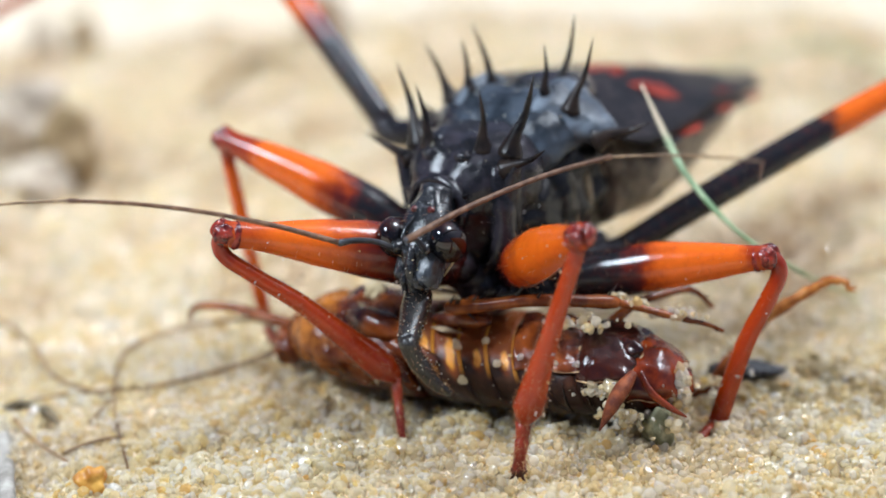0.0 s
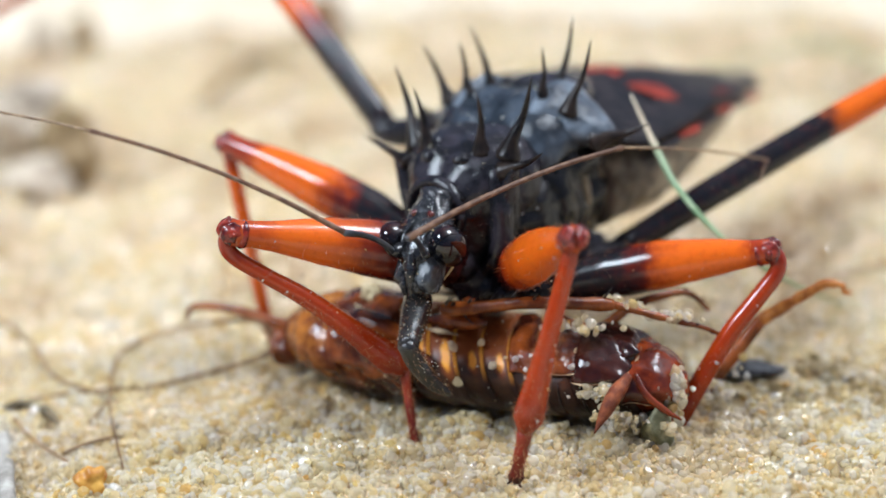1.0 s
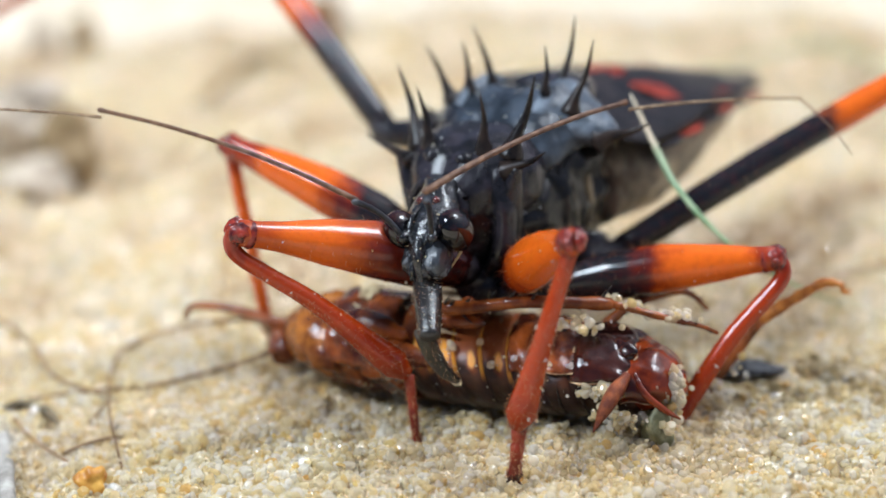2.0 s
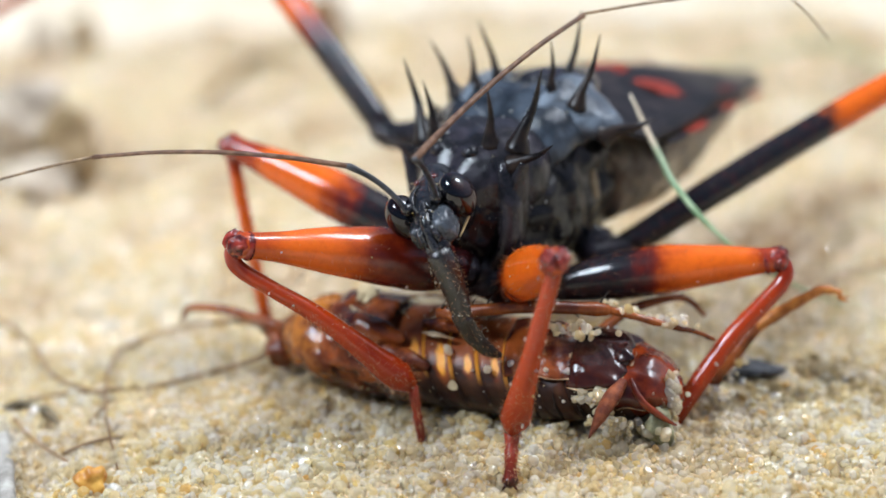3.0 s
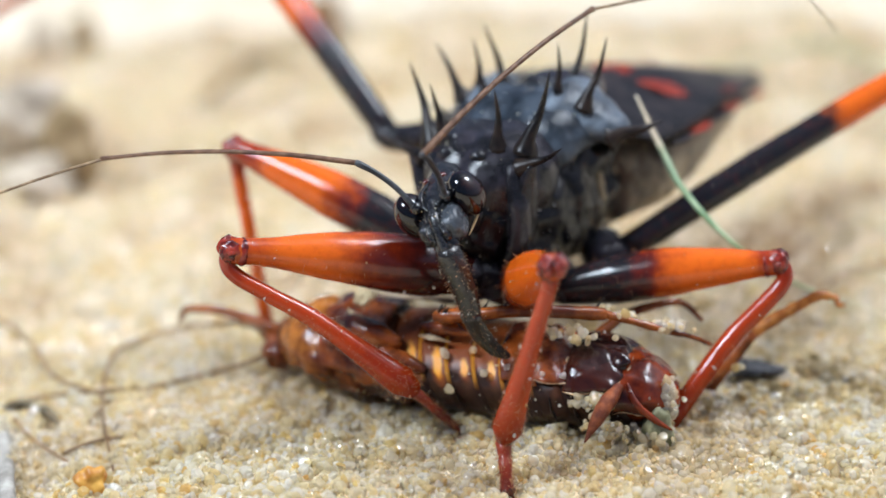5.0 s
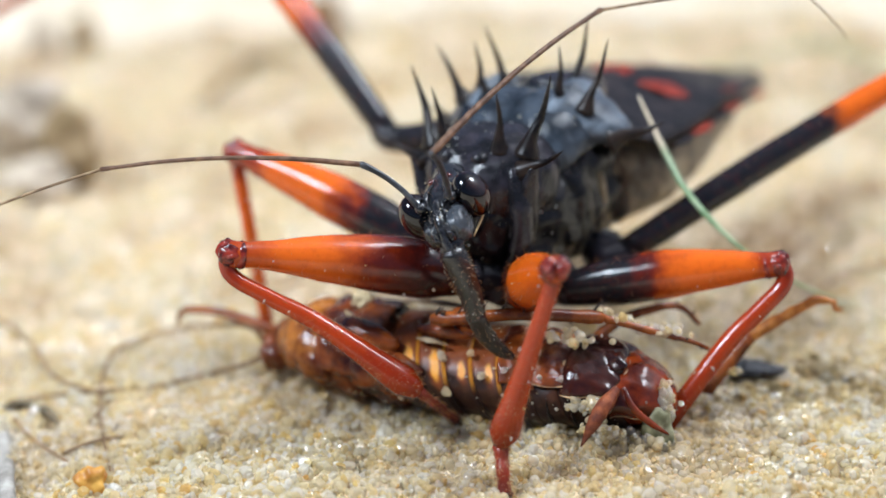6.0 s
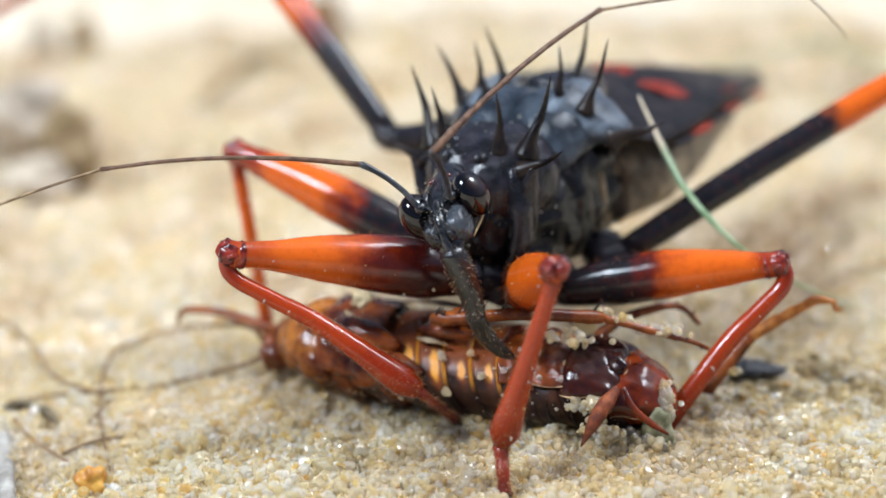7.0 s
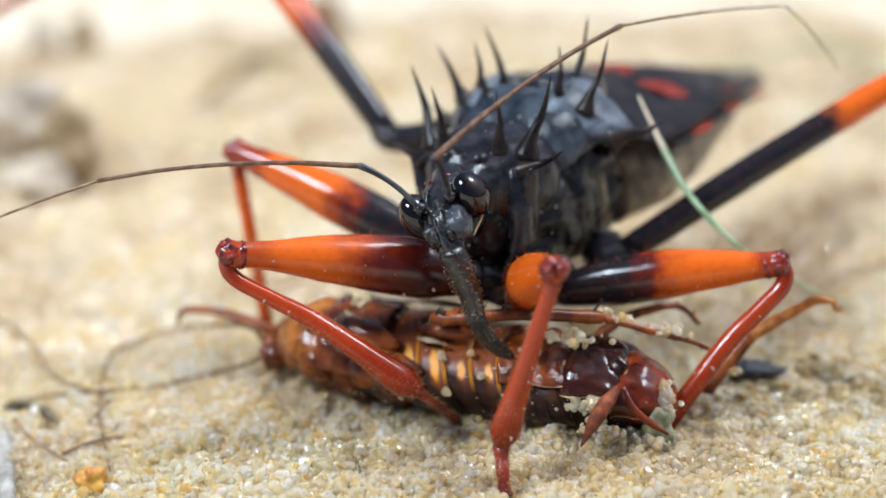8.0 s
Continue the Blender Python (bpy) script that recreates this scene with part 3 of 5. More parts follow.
J["FR_tip"] = [(4.11, -5.66, 0.20), (3.79, -5.66, 0.20), (3.79, -5.56, 0.20), (3.80, -5.46, 0.20), (3.88, -5.74, 0.20), (3.94, -5.92, 0.20), (4.01, -5.66, 0.20), (3.89, -5.53, 0.20), (3.76, -5.66, 0.20), (3.73, -5.66, 0.20), (3.70, -5.73, 0.20), (3.40, -6.32, 0.20), (3.40, -6.32, 0.20), (3.40, -6.32, 0.20)]
J["ML_base"] = [(-1.32, 9.42, 8.59), (-1.42, 9.42, 8.59), (-1.42, 9.42, 8.59), (-1.42, 9.42, 8.59), (-1.34, 9.38, 8.49), (-1.28, 9.35, 8.43), (-1.21, 9.32, 8.37), (-1.21, 9.32, 8.37), (-1.08, 9.32, 8.37), (-1.01, 9.32, 8.37), (-0.94, 9.30, 8.31), (-0.81, 9.19, 8.06), (-0.81, 9.19, 8.06), (-0.81, 9.19, 8.06)]
J["ML_knee"] = [(-13.39, 15.01, 12.94), (-13.46, 15.03, 13.01), (-13.46, 15.05, 12.96), (-13.47, 15.08, 12.91), (-13.33, 15.28, 12.66), (-13.23, 15.41, 12.49), (-13.11, 15.58, 12.28), (-13.11, 15.58, 12.28), (-13.03, 15.45, 12.33), (-12.99, 15.38, 12.36), (-12.89, 15.38, 12.36), (-12.76, 15.34, 12.00), (-12.76, 15.34, 12.00), (-12.76, 15.34, 12.00)]
J["ML_ankle"] = [(-10.90, 13.00, 1.20), (-10.90, 13.00, 1.20), (-10.90, 13.00, 1.20), (-10.90, 13.00, 1.20), (-10.90, 13.00, 1.20), (-10.90, 13.00, 1.20), (-10.90, 13.00, 1.20), (-10.90, 13.00, 1.20), (-10.90, 13.00, 1.20), (-10.90, 13.00, 1.20), (-10.90, 13.00, 1.20), (-10.90, 13.00, 1.20), (-10.90, 13.00, 1.20), (-10.90, 13.00, 1.20)]
J["ML_tip"] = [(-10.40, 12.40, 0.20), (-10.40, 12.40, 0.20), (-10.40, 12.40, 0.20), (-10.40, 12.40, 0.20), (-10.40, 12.40, 0.20), (-10.40, 12.40, 0.20), (-10.40, 12.40, 0.20), (-10.40, 12.40, 0.20), (-10.40, 12.40, 0.20), (-10.40, 12.40, 0.20), (-10.40, 12.40, 0.20), (-10.40, 12.40, 0.20), (-10.40, 12.40, 0.20), (-10.40, 12.40, 0.20)]
J["MR_base"] = [(6.86, 6.60, 7.07), (6.69, 6.60, 7.07), (6.61, 6.60, 7.07), (6.52, 6.60, 7.07), (6.72, 6.56, 6.97), (6.86, 6.53, 6.91), (6.92, 6.53, 6.91), (6.92, 6.53, 6.91), (7.02, 6.53, 6.91), (7.02, 6.53, 6.91), (7.02, 6.49, 6.82), (7.19, 6.41, 6.64), (7.19, 6.41, 6.64), (7.19, 6.41, 6.64)]
J["MR_knee"] = [(18.49, 2.75, 10.31), (17.90, 2.13, 10.92), (17.99, 2.66, 10.95), (18.08, 3.18, 10.97), (18.46, 3.47, 10.57), (18.72, 3.67, 10.30), (18.87, 3.71, 10.04), (18.98, 3.93, 9.84), (19.42, 5.16, 9.13), (19.24, 4.37, 9.47), (19.25, 4.38, 9.40), (19.28, 3.83, 9.42), (19.28, 3.83, 9.42), (19.28, 3.83, 9.42)]
J["MR_ankle"] = [(15.88, 0.97, 0.80), (14.73, -0.81, 0.80), (14.46, -0.64, 0.80), (14.18, -0.46, 0.80), (13.83, 0.40, 0.80), (13.59, 0.97, 0.80), (13.59, 0.97, 0.80), (13.61, 1.18, 0.80), (13.35, 1.18, 0.80), (13.14, 1.04, 0.80), (13.13, 0.89, 0.80), (12.91, 0.61, 0.80), (12.91, 0.61, 0.80), (12.91, 0.61, 0.80)]
J["MR_tip"] = [(14.25, -1.06, 0.20), (13.22, -1.75, 0.20), (12.99, -1.57, 0.20), (12.76, -1.40, 0.20), (12.26, -0.35, 0.20), (11.93, 0.35, 0.20), (11.93, 0.35, 0.20), (11.93, 0.35, 0.20), (11.61, 0.49, 0.20), (11.44, 0.35, 0.20), (11.44, 0.35, 0.20), (11.25, -0.00, 0.20), (11.25, -0.00, 0.20), (11.25, -0.00, 0.20)]
J["HL_base"] = [(-3.59, 20.59, 11.87), (-3.74, 20.63, 11.97), (-3.74, 20.63, 11.97), (-3.74, 20.63, 11.97), (-3.76, 20.61, 11.91), (-3.77, 20.59, 11.87), (-3.81, 20.56, 11.80), (-3.81, 20.56, 11.80), (-3.81, 20.53, 11.74), (-3.77, 20.52, 11.70), (-3.74, 20.49, 11.64), (-3.67, 20.45, 11.54), (-3.67, 20.45, 11.54), (-3.67, 20.45, 11.54)]
J["HL_knee"] = [(-15.19, 33.78, 23.67), (-15.86, 34.07, 23.59), (-15.86, 34.07, 23.59), (-15.86, 34.07, 23.59), (-15.86, 34.01, 23.61), (-15.86, 33.97, 23.62), (-15.86, 33.91, 23.63), (-15.86, 33.91, 23.63), (-15.86, 33.81, 23.66), (-15.86, 33.73, 23.68), (-15.84, 33.59, 23.72), (-15.83, 33.36, 23.78), (-15.83, 33.36, 23.78), (-15.83, 33.36, 23.78)]
J["HL_ankle"] = [(-40.00, 50.00, 6.00), (-40.00, 50.00, 6.00), (-40.00, 50.00, 6.00), (-40.00, 50.00, 6.00), (-40.00, 50.00, 6.00), (-40.00, 50.00, 6.00), (-40.00, 50.00, 6.00), (-40.00, 50.00, 6.00), (-40.00, 50.00, 6.00), (-40.00, 50.00, 6.00), (-40.00, 50.00, 6.00), (-40.00, 50.00, 6.00), (-40.00, 50.00, 6.00), (-40.00, 50.00, 6.00)]
J["HL_tip"] = [(-43.00, 51.00, 5.00), (-43.00, 51.00, 5.00), (-43.00, 51.00, 5.00), (-43.00, 51.00, 5.00), (-43.00, 51.00, 5.00), (-43.00, 51.00, 5.00), (-43.00, 51.00, 5.00), (-43.00, 51.00, 5.00), (-43.00, 51.00, 5.00), (-43.00, 51.00, 5.00), (-43.00, 51.00, 5.00), (-43.00, 51.00, 5.00), (-43.00, 51.00, 5.00), (-43.00, 51.00, 5.00)]
J["HR_base"] = [(10.97, 11.28, 7.24), (10.73, 11.30, 7.30), (10.73, 11.30, 7.30), (10.73, 11.30, 7.30), (10.86, 11.30, 7.30), (10.94, 11.30, 7.30), (10.94, 11.30, 7.30), (10.94, 11.30, 7.30), (10.94, 11.30, 7.30), (11.01, 11.30, 7.30), (11.08, 11.30, 7.30), (11.21, 11.25, 7.18), (11.21, 11.25, 7.18), (11.21, 11.25, 7.18)]
J["HR_knee"] = [(31.84, 19.61, 16.54), (31.71, 19.06, 16.88), (31.70, 19.03, 16.92), (31.70, 19.00, 16.97), (31.74, 19.23, 16.96), (31.77, 19.38, 16.95), (31.75, 19.32, 17.05), (31.74, 19.29, 17.09), (31.71, 19.21, 17.23), (31.73, 19.30, 17.27), (31.75, 19.42, 17.27), (31.82, 19.40, 17.28), (31.82, 19.40, 17.28), (31.82, 19.40, 17.28)]
J["HR_ankle"] = [(41.00, 28.00, 1.20), (41.00, 28.00, 1.20), (41.00, 28.00, 1.20), (41.00, 28.00, 1.20), (41.00, 28.00, 1.20), (41.00, 28.00, 1.20), (41.00, 28.00, 1.20), (41.00, 28.00, 1.20), (41.00, 28.00, 1.20), (41.00, 28.00, 1.20), (41.00, 28.00, 1.20), (41.00, 28.00, 1.20), (41.00, 28.00, 1.20), (41.00, 28.00, 1.20)]
J["HR_tip"] = [(44.00, 30.00, 0.30), (44.00, 30.00, 0.30), (44.00, 30.00, 0.30), (44.00, 30.00, 0.30), (44.00, 30.00, 0.30), (44.00, 30.00, 0.30), (44.00, 30.00, 0.30), (44.00, 30.00, 0.30), (44.00, 30.00, 0.30), (44.00, 30.00, 0.30), (44.00, 30.00, 0.30), (44.00, 30.00, 0.30), (44.00, 30.00, 0.30), (44.00, 30.00, 0.30)]

HEAD_TURN = [Matrix(((0.8809, 0.2485, -0.4028), (-0.4569, 0.6685, -0.5868), (0.1235, 0.7009, 0.7025))),
             Matrix(((0.8693, 0.0648, -0.4901), (-0.1625, 0.9737, -0.1595), (0.4669, 0.2183, 0.857)))]
HEAD_POSE = (0, 0, 0, 0, 0, 0, 0, 0, 1, 1, 1, 1, 1, 1)
BODY_SHIFT = [(-0.51, -0.26), (-0.85, -0.04), (-0.89, -0.08), (-0.92, -0.11), (-0.73, -0.28), (-0.61, -0.40), (-0.51, -0.59), (-0.51, -0.52), (-0.20, 0.00), (0.00, 0.00), (0.20, -0.07), (0.41, -0.33), (0.41, -0.33), (0.41, -0.33)]
ROACH_TAIL = [(0.82, 0.50), (0.38, 0.45), (0.40, 0.43), (0.42, 0.42), (0.45, 0.38), (0.47, 0.35), (0.57, 0.53), (0.50, 0.50), (0.16, 0.10), (0.00, 0.00), (-0.03, -0.06), (-0.38, -0.44), (-0.38, -0.44), (-0.38, -0.44)]
GRASS_SHIFT = [(0.50, 0.60), (-0.70, -0.75), (-0.60, -0.62), (-0.50, -0.50), (-0.26, -0.24), (-0.10, -0.07), (-0.10, -0.10), (-0.10, -0.07), (-0.15, -0.10), (0.00, 0.00), (0.10, -0.07), (0.35, -0.14), (0.35, -0.14), (0.35, -0.14)]
NECK = 12.8  # height of the neck over the bug's base
BUG_TURN = Matrix(((0.8011, 0.5878, -0.1126), (-0.5821, 0.8090, 0.0818), (0.1392, 0.0, 0.9903)))
BUG_BASE = Vector((0.196, 6.147, 12.8)) - BUG_TURN @ Vector((0, 0, NECK))
ROACH_TURN = Matrix(((0.9368, 0.3496, -0.015), (-0.3495, 0.9369, 0.0056), (0.016, 0.0, 0.9999)))
ROACH_MID = Vector((1.89, 4.79, 2.82))


def solid(turn, place):
    return Matrix.Translation(place) @ turn.to_4x4()


def metres(m):
    m = m.copy()
    m.translation *= MM
    return m


def bug_pose(i):
    """Pose of the whole bug at TIMES[i], in mm: it sways about its tail."""
    sx, sz = BODY_SHIFT[i]
    s = BUG_TURN.transposed() @ Vector((sx, 0, sz))
    tail = Vector((0, 35, 10))
    sway = Matrix.Rotation(s.x / 31, 4, "Z") @ Matrix.Rotation(-s.z / 31, 4, "X")
    return solid(BUG_TURN, BUG_BASE) @ Matrix.Translation(tail + Vector((0, s.y, 0))) @ sway @ Matrix.Translation(-tail)


def aim(a, b, up=(0, 0, 1)):
    """Pose at a whose x axis points to b."""
    x = (Vector(b) - Vector(a)).normalized()
    z = Vector(up) - x * x.dot(Vector(up))
    z = z.normalized()
    y = z.cross(x)
    return solid(Matrix((x, y, z)).transposed(), Vector(a))


def roach_pose(i):
    sx, sz = ROACH_TAIL[i]
    up = Vector((0, 0.39, 0.92))
    head, tail = ROACH_MID - ROACH_TURN @ Vector((12.2, 0, 0)), ROACH_MID + ROACH_TURN @ Vector((12.2, 0, 0))
    tail = tail + Vector((sx, 0, 0)) + up * sz
    head = head + (Vector((sx, 0, 0)) + up * sz) * 0.45
    x = (tail - head).normalized()
    y = Vector((0, 0, 1)).cross(x).normalized()
    return solid(Matrix((x, y, x.cross(y))).transposed(), (head + tail) / 2)


# ---- the assassin bug ----
def lobe(name, rows, mat, parent, label, bumps=0.12, freq=0.7, segs=72, sub=9, furrow=0.0, wrinkle=0.0, waist=0.5):
    """A shell from rows of (y, half width, top, bottom), shaped like a rounded box, with lumps; waist is the share of the height at which it is widest."""
    ys = [r[0] for r in rows]
    t = np.linspace(ys[0], ys[-1], (len(rows) - 1) * sub + 1)
    w, top, bot = (np.interp(t, ys, [r[k] for r in rows]) for k in (1, 2, 3))
    for a in (w, top, bot):
        for _ in range(6):
            a[1:-1] = (a[:-2] + 2 * a[1:-1] + a[2:]) / 4
    rings = []
    for i, y in enumerate(t):
        ring = []
        for k in range(segs):
            a = 2 * math.pi * k / segs
            c, s = math.cos(a), math.sin(a)
            p = 0.8
            x = w[i] * math.copysign(abs(c) ** p, c)
            mid = bot[i] + waist * (top[i] - bot[i])
            half = top[i] - mid if s > 0 else mid - bot[i]
            z = mid + half * math.copysign(abs(s) ** p, s)
            v = Vector((x, y, z))
            n = Vector((c, 0, s))
            v += n * (bumps * noise.noise(v * freq) + 0.45 * bumps * noise.noise(v * freq * 2.7) + wrinkle * math.sin(5.5 * (0.6 * v.x + v.z + 1.2 * noise.noise(v * 0.5))) * max(0, noise.noise(v * 0.35 + Vector((4, 0, 0))) + 0.3))
            if s > 0:
                v.z -= furrow * math.exp(-(x / 0.5) ** 2)
            v.z += NECK
            ring.append(v)
        rings.append(ring)
    return part(name, loft(bmesh.new(), rings), mat, parent, label)


def grit(parent, spots):
    """A few sand grains that stick to a part: spots of (x, y, z, radius)."""
    g = grain_field("stuck_sand", "", spots, 1, M_GRAIN)
    g.data.polygons.foreach_set("use_smooth", [True] * len(g.data.polygons))
    g.parent = parent


def bow_at(u, bow):
    """How far a shin's middle line lies off its straight axis at the share u of its length."""
    return float(np.interp(u, (0, 0.02, 0.09, 0.25, 0.5, 1), (0.1, -0.7 * bow, -bow, -0.7 * bow, -0.2 * bow, 0)))


def leg_grit(ob, L, radii, n, seed, size=0.09, bow=0.0):
    rnd, spots = random.Random(seed), []
    for _ in range(n):
        u, a = rnd.uniform(0.15, 0.98), rnd.uniform(0, 2 * math.pi)
        q = float(np.interp(u, *zip(*radii))) * 1.02
        spots.append((L * u, q * math.cos(a), q * math.sin(a) + (bow_at(u, bow) if bow else 0), size * rnd.choice((0.6, 0.8, 1.0, 1.0, 1.5))))
    grit(ob, spots)


def spine(parent, root, tip, r, label=""):
    """A hollow-based thorn that leans and curves a little."""
    root, tip = Vector(root) + Vector((0, 0, NECK)), Vector(tip) + Vector((0, 0, NECK))
    way = tip - root
    mid = root + way * 0.5 + Vector((0, 0.12 * way.length * 0.5, -0.05 * way.length))
    bm = tube(bmesh.new(), smooth_path([root - way * 0.15, root + way * 0.12, mid, tip], 5),
              [(0, r * 2.3), (0.12, r * 1.5), (0.25, r * 0.95), (0.45, r * 0.66), (0.75, r * 0.36), (1, 0.02)], 10, rough=0.04, seed=int(abs(root.x) * 100))
    return part("spine", bm, M_SPINE, parent, label)


def wing_z(x, y, lift=0.0):
    """Height of the folded wings; the abdomen leans over to one side."""
    zc = float(np.interp(y, [9, 12, 18, 24, 33, 36.5], [3.4, 2.8, 1.7, 0.7, -2.0, -3.2]))
    return NECK + zc - 0.29 * x - 0.020 * x * x + lift


def wing_half(y):
    return float(np.interp(y, [9, 13, 19.5, 26, 30.6, 34.5, 36.2], [4.4, 6.2, 5.2, 3.6, 2.3, 1.0, 0.3]))


def wing(parent, side, lift):
    """One leathery fore wing, folded flat over the back and past the midline."""
    bm = bmesh.new()
    grid = []
    for y in np.linspace(9.5, 36.2, 28):
        h, row = wing_half(y), []
        inner = -0.35 * h
        for k in range(13):
            x = inner + (h - inner) * k / 12
            z = wing_z(side * x, y, lift) + 0.10 * noise.noise(Vector((x * 0.8, y * 0.5, side))) - 0.25 * (k / 12) ** 6
            row.append((side * x, float(y), z))
        grid.append(row)
    top = [[bm.verts.new(p) for p in row] for row in grid]
    low = [[bm.verts.new((p[0], p[1], p[2] - 0.22)) for p in row] for row in grid]
    n, m = len(grid), 13
    for a in (top, low):
        for j in range(n - 1):
            for k in range(m - 1):
                bm.faces.new((a[j][k], a[j][k + 1], a[j + 1][k + 1], a[j + 1][k]))
    rim = [(0, k) for k in range(m)] + [(j, m - 1) for j in range(1, n)] + [(n - 1, k) for k in range(m - 2, -1, -1)] + [(j, 0) for j in range(n - 2, 0, -1)]
    for (a, b), (c, d) in zip(rim, rim[1:] + rim[:1]):
        bm.faces.new((top[a][b], top[c][d], low[c][d], low[a][b]))
    return part("wing", bm, M_WING, parent, "black leathery fore wing with red patches")


def wing_patch(parent, side, pts, width, lift):
    """A red patch that lies on a wing."""
    path = []
    for x, y in pts:
        path.append((side * x, y, wing_z(side * x, y, lift) + 0.03))
    bm = tube(bmesh.new(), smooth_path(path, 5), [(0, 0.2 * width), (0.25, 0.8 * width), (0.6, width), (1, 0.3 * width)], 12, 0.1, rough=0.08, seed=3)
    part("red_patch", bm, M_REDPATCH, parent, "dull red patch")


def body_parts(bug):
    front = lobe("pronotum", [(0.1, 1.5, 0.9, -1.6), (0.4, 2.0, 1.3, -2.0), (1.3, 3.0, 2.4, -2.4), (2.6, 4.1, 3.1, -2.6), (4.2, 4.3, 3.4, -2.8), (5.4, 4.0, 3.3, -2.8), (6.0, 3.6, 3.0, -2.6)],
                 M_SHELL, bug, "dull black spiny front of the back shield", 0.12, 0.8, furrow=0.3)
    rear = lobe("pronotum_rear", [(4.9, 3.4, 2.9, -0.4), (5.6, 4.3, 3.5, -0.3), (7.0, 4.7, 4.3, 0.2), (8.6, 5.0, 4.5, 0.5), (10.0, 4.9, 4.2, 0.7), (11.3, 4.3, 3.6, 0.8), (12.2, 3.4, 3.0, 0.9)],
                M_LOBE, bug, "wrinkled blue-black rear lobe of the back shield", 0.2, 0.6, furrow=0.3, wrinkle=0.14, waist=0.3)
    ring = [(1.8 * math.cos(q), 0.0 + 0.25 * math.sin(q), NECK - 0.55 + 1.75 * math.sin(q)) for q in [2 * math.pi * k / 40 for k in range(41)]]
    part("collar", tube(bmesh.new(), ring, [0.36] * 41, 12, 1.25, (0, 1, 0), 0.05, 2), M_SHELL, bug, "raised black collar round the neck")
    for s in (-1, 1):
        spine(front, (s * 1.9, 0.1, 0.3), (s * 2.5, -0.1, 0.6), 0.13)
        spine(front, (s * 2.0, 2.4, 2.9), (s * 2.3, 2.2, 6.1), 0.30)
        spine(front, (s * 3.5, 3.2, 2.7), (s * 5.0, 4.0, 6.8), 0.36)
        spine(front, (s * 3.9, 2.3, 1.6), (s * 6.6, 2.1, 2.9), 0.30)
        spine(rear, (s * 2.8, 7.8, 4.5), (s * 3.05, 7.9, 7.3), 0.23)
        spine(rear, (s * 4.6, 8.0, 3.9), (s * 5.8, 8.4 + 0.6 * s, 7.25 + 0.3 * s), 0.28)
        spine(rear, (s * 2.4, 9.7, 4.1), (s * 3.4, 10.2 + 0.6 * s, 8.1 + 0.35 * s), 0.28)
        spine(rear, (s * 6.0, 8.8, 1.6), (s * 8.6, 9.9, 2.4), 0.42)
        knob = blob(bmesh.new(), (s * 1.15, 1.5, 2.2 + NECK), (0.55, 0.55, 0.45), 3, 0.15)
        part("tubercle", knob, M_SHELL, front)
    chest = lobe("prothorax", [(-1.0, 1.2, 0.2, -3.0), (-0.3, 1.9, 0.6, -4.4), (1.5, 3.0, 1.2, -5.6), (4.0, 4.2, 1.5, -6.4), (6.5, 4.3, 1.2, -6.2)],
         M_PLEURA, bug, "dull black chest with bits of grit", 0.4, 0.7)
    back_grit(front, rear, chest)
    for s in (-1, 1):
        for y, top, low, r, mat, label in ((1.7, 1.6, -4.6, 0.9, M_SHELL, "ridged black side plate"), (9.6, 0.0, -5.4, 0.34, M_SEAM, "brown side seam"), (11.4, 0.4, -5.2, 0.34, M_SEAM, "brown side seam"), (13.0, 0.4, -5.0, 0.42, M_SEAM, "brown side seam")):
            if s < 0 and y < 5:
                continue
            w = float(np.interp(y, [0, 2, 5, 9, 12], [3.0, 3.7, 4.1, 4.0, 3.7]))
            path = smooth_path([(s * (w - 0.5), y + 0.3, NECK + top), (s * (w - 0.05), y, NECK + 0.5 * (top + low)), (s * (w - 0.4), y - 0.5, NECK + 0.2 * top + 0.8 * low), (s * (w - 1.4), y - 0.7, NECK + low)], 6)
            part("side_plate", tube(bmesh.new(), path, [(0, 0.5 * r), (0.3, r), (0.7, 0.85 * r), (1, 0.6 * r)], 14, 0.7, (s, 0, 0.2), 0.12, int(y * 10)), mat, bug, label)
        cone = tube(bmesh.new(), smooth_path([(s * 2.2, 2.6, NECK - 3.6), (s * 3.1, 2.4, NECK - 1.4), (s * 3.8, 2.3, NECK + 0.6), (s * 4.3, 2.3, NECK + 1.7)], 6), [(0, 1.3), (0.35, 1.25), (0.75, 0.75), (1, 0.3)], 16, 0.8, (s, 0, 0), 0.03, 5)
        part("side_plate", cone, M_SHELL, bug, "swollen glossy black side lobe under a spine")
        rings = []
        for k in range(19):
            u = k / 18
            c = Vector((s * (2.6 + 3.7 * u), 9.0 + 0.3 * u, NECK + 2.75 - 1.0 * u ** 1.3))
            wide, tall = 2.3 * (1 - u) ** 0.7 + 0.5, 1.75 * (1 - u) ** 0.8 + 0.42
            ring = []
            for q in range(40):
                t = 2 * math.pi * q / 40
                v = c + Vector((0, wide * math.cos(t), tall * math.sin(t)))
                fold = 0.09 * math.sin(4.2 * v.x * s + 2.0 * noise.noise(v * 0.5)) * max(0.0, math.sin(t))
                ring.append(v + Vector((0, math.cos(t), math.sin(t))) * (fold + 0.12 * noise.noise(v * 0.8)))
            rings.append(ring)
        part("shoulder", loft(bmesh.new(), rings), M_SHOULDER, rear, "black shoulder cone with silky blue-grey sheen in its colour, ends in a spine")
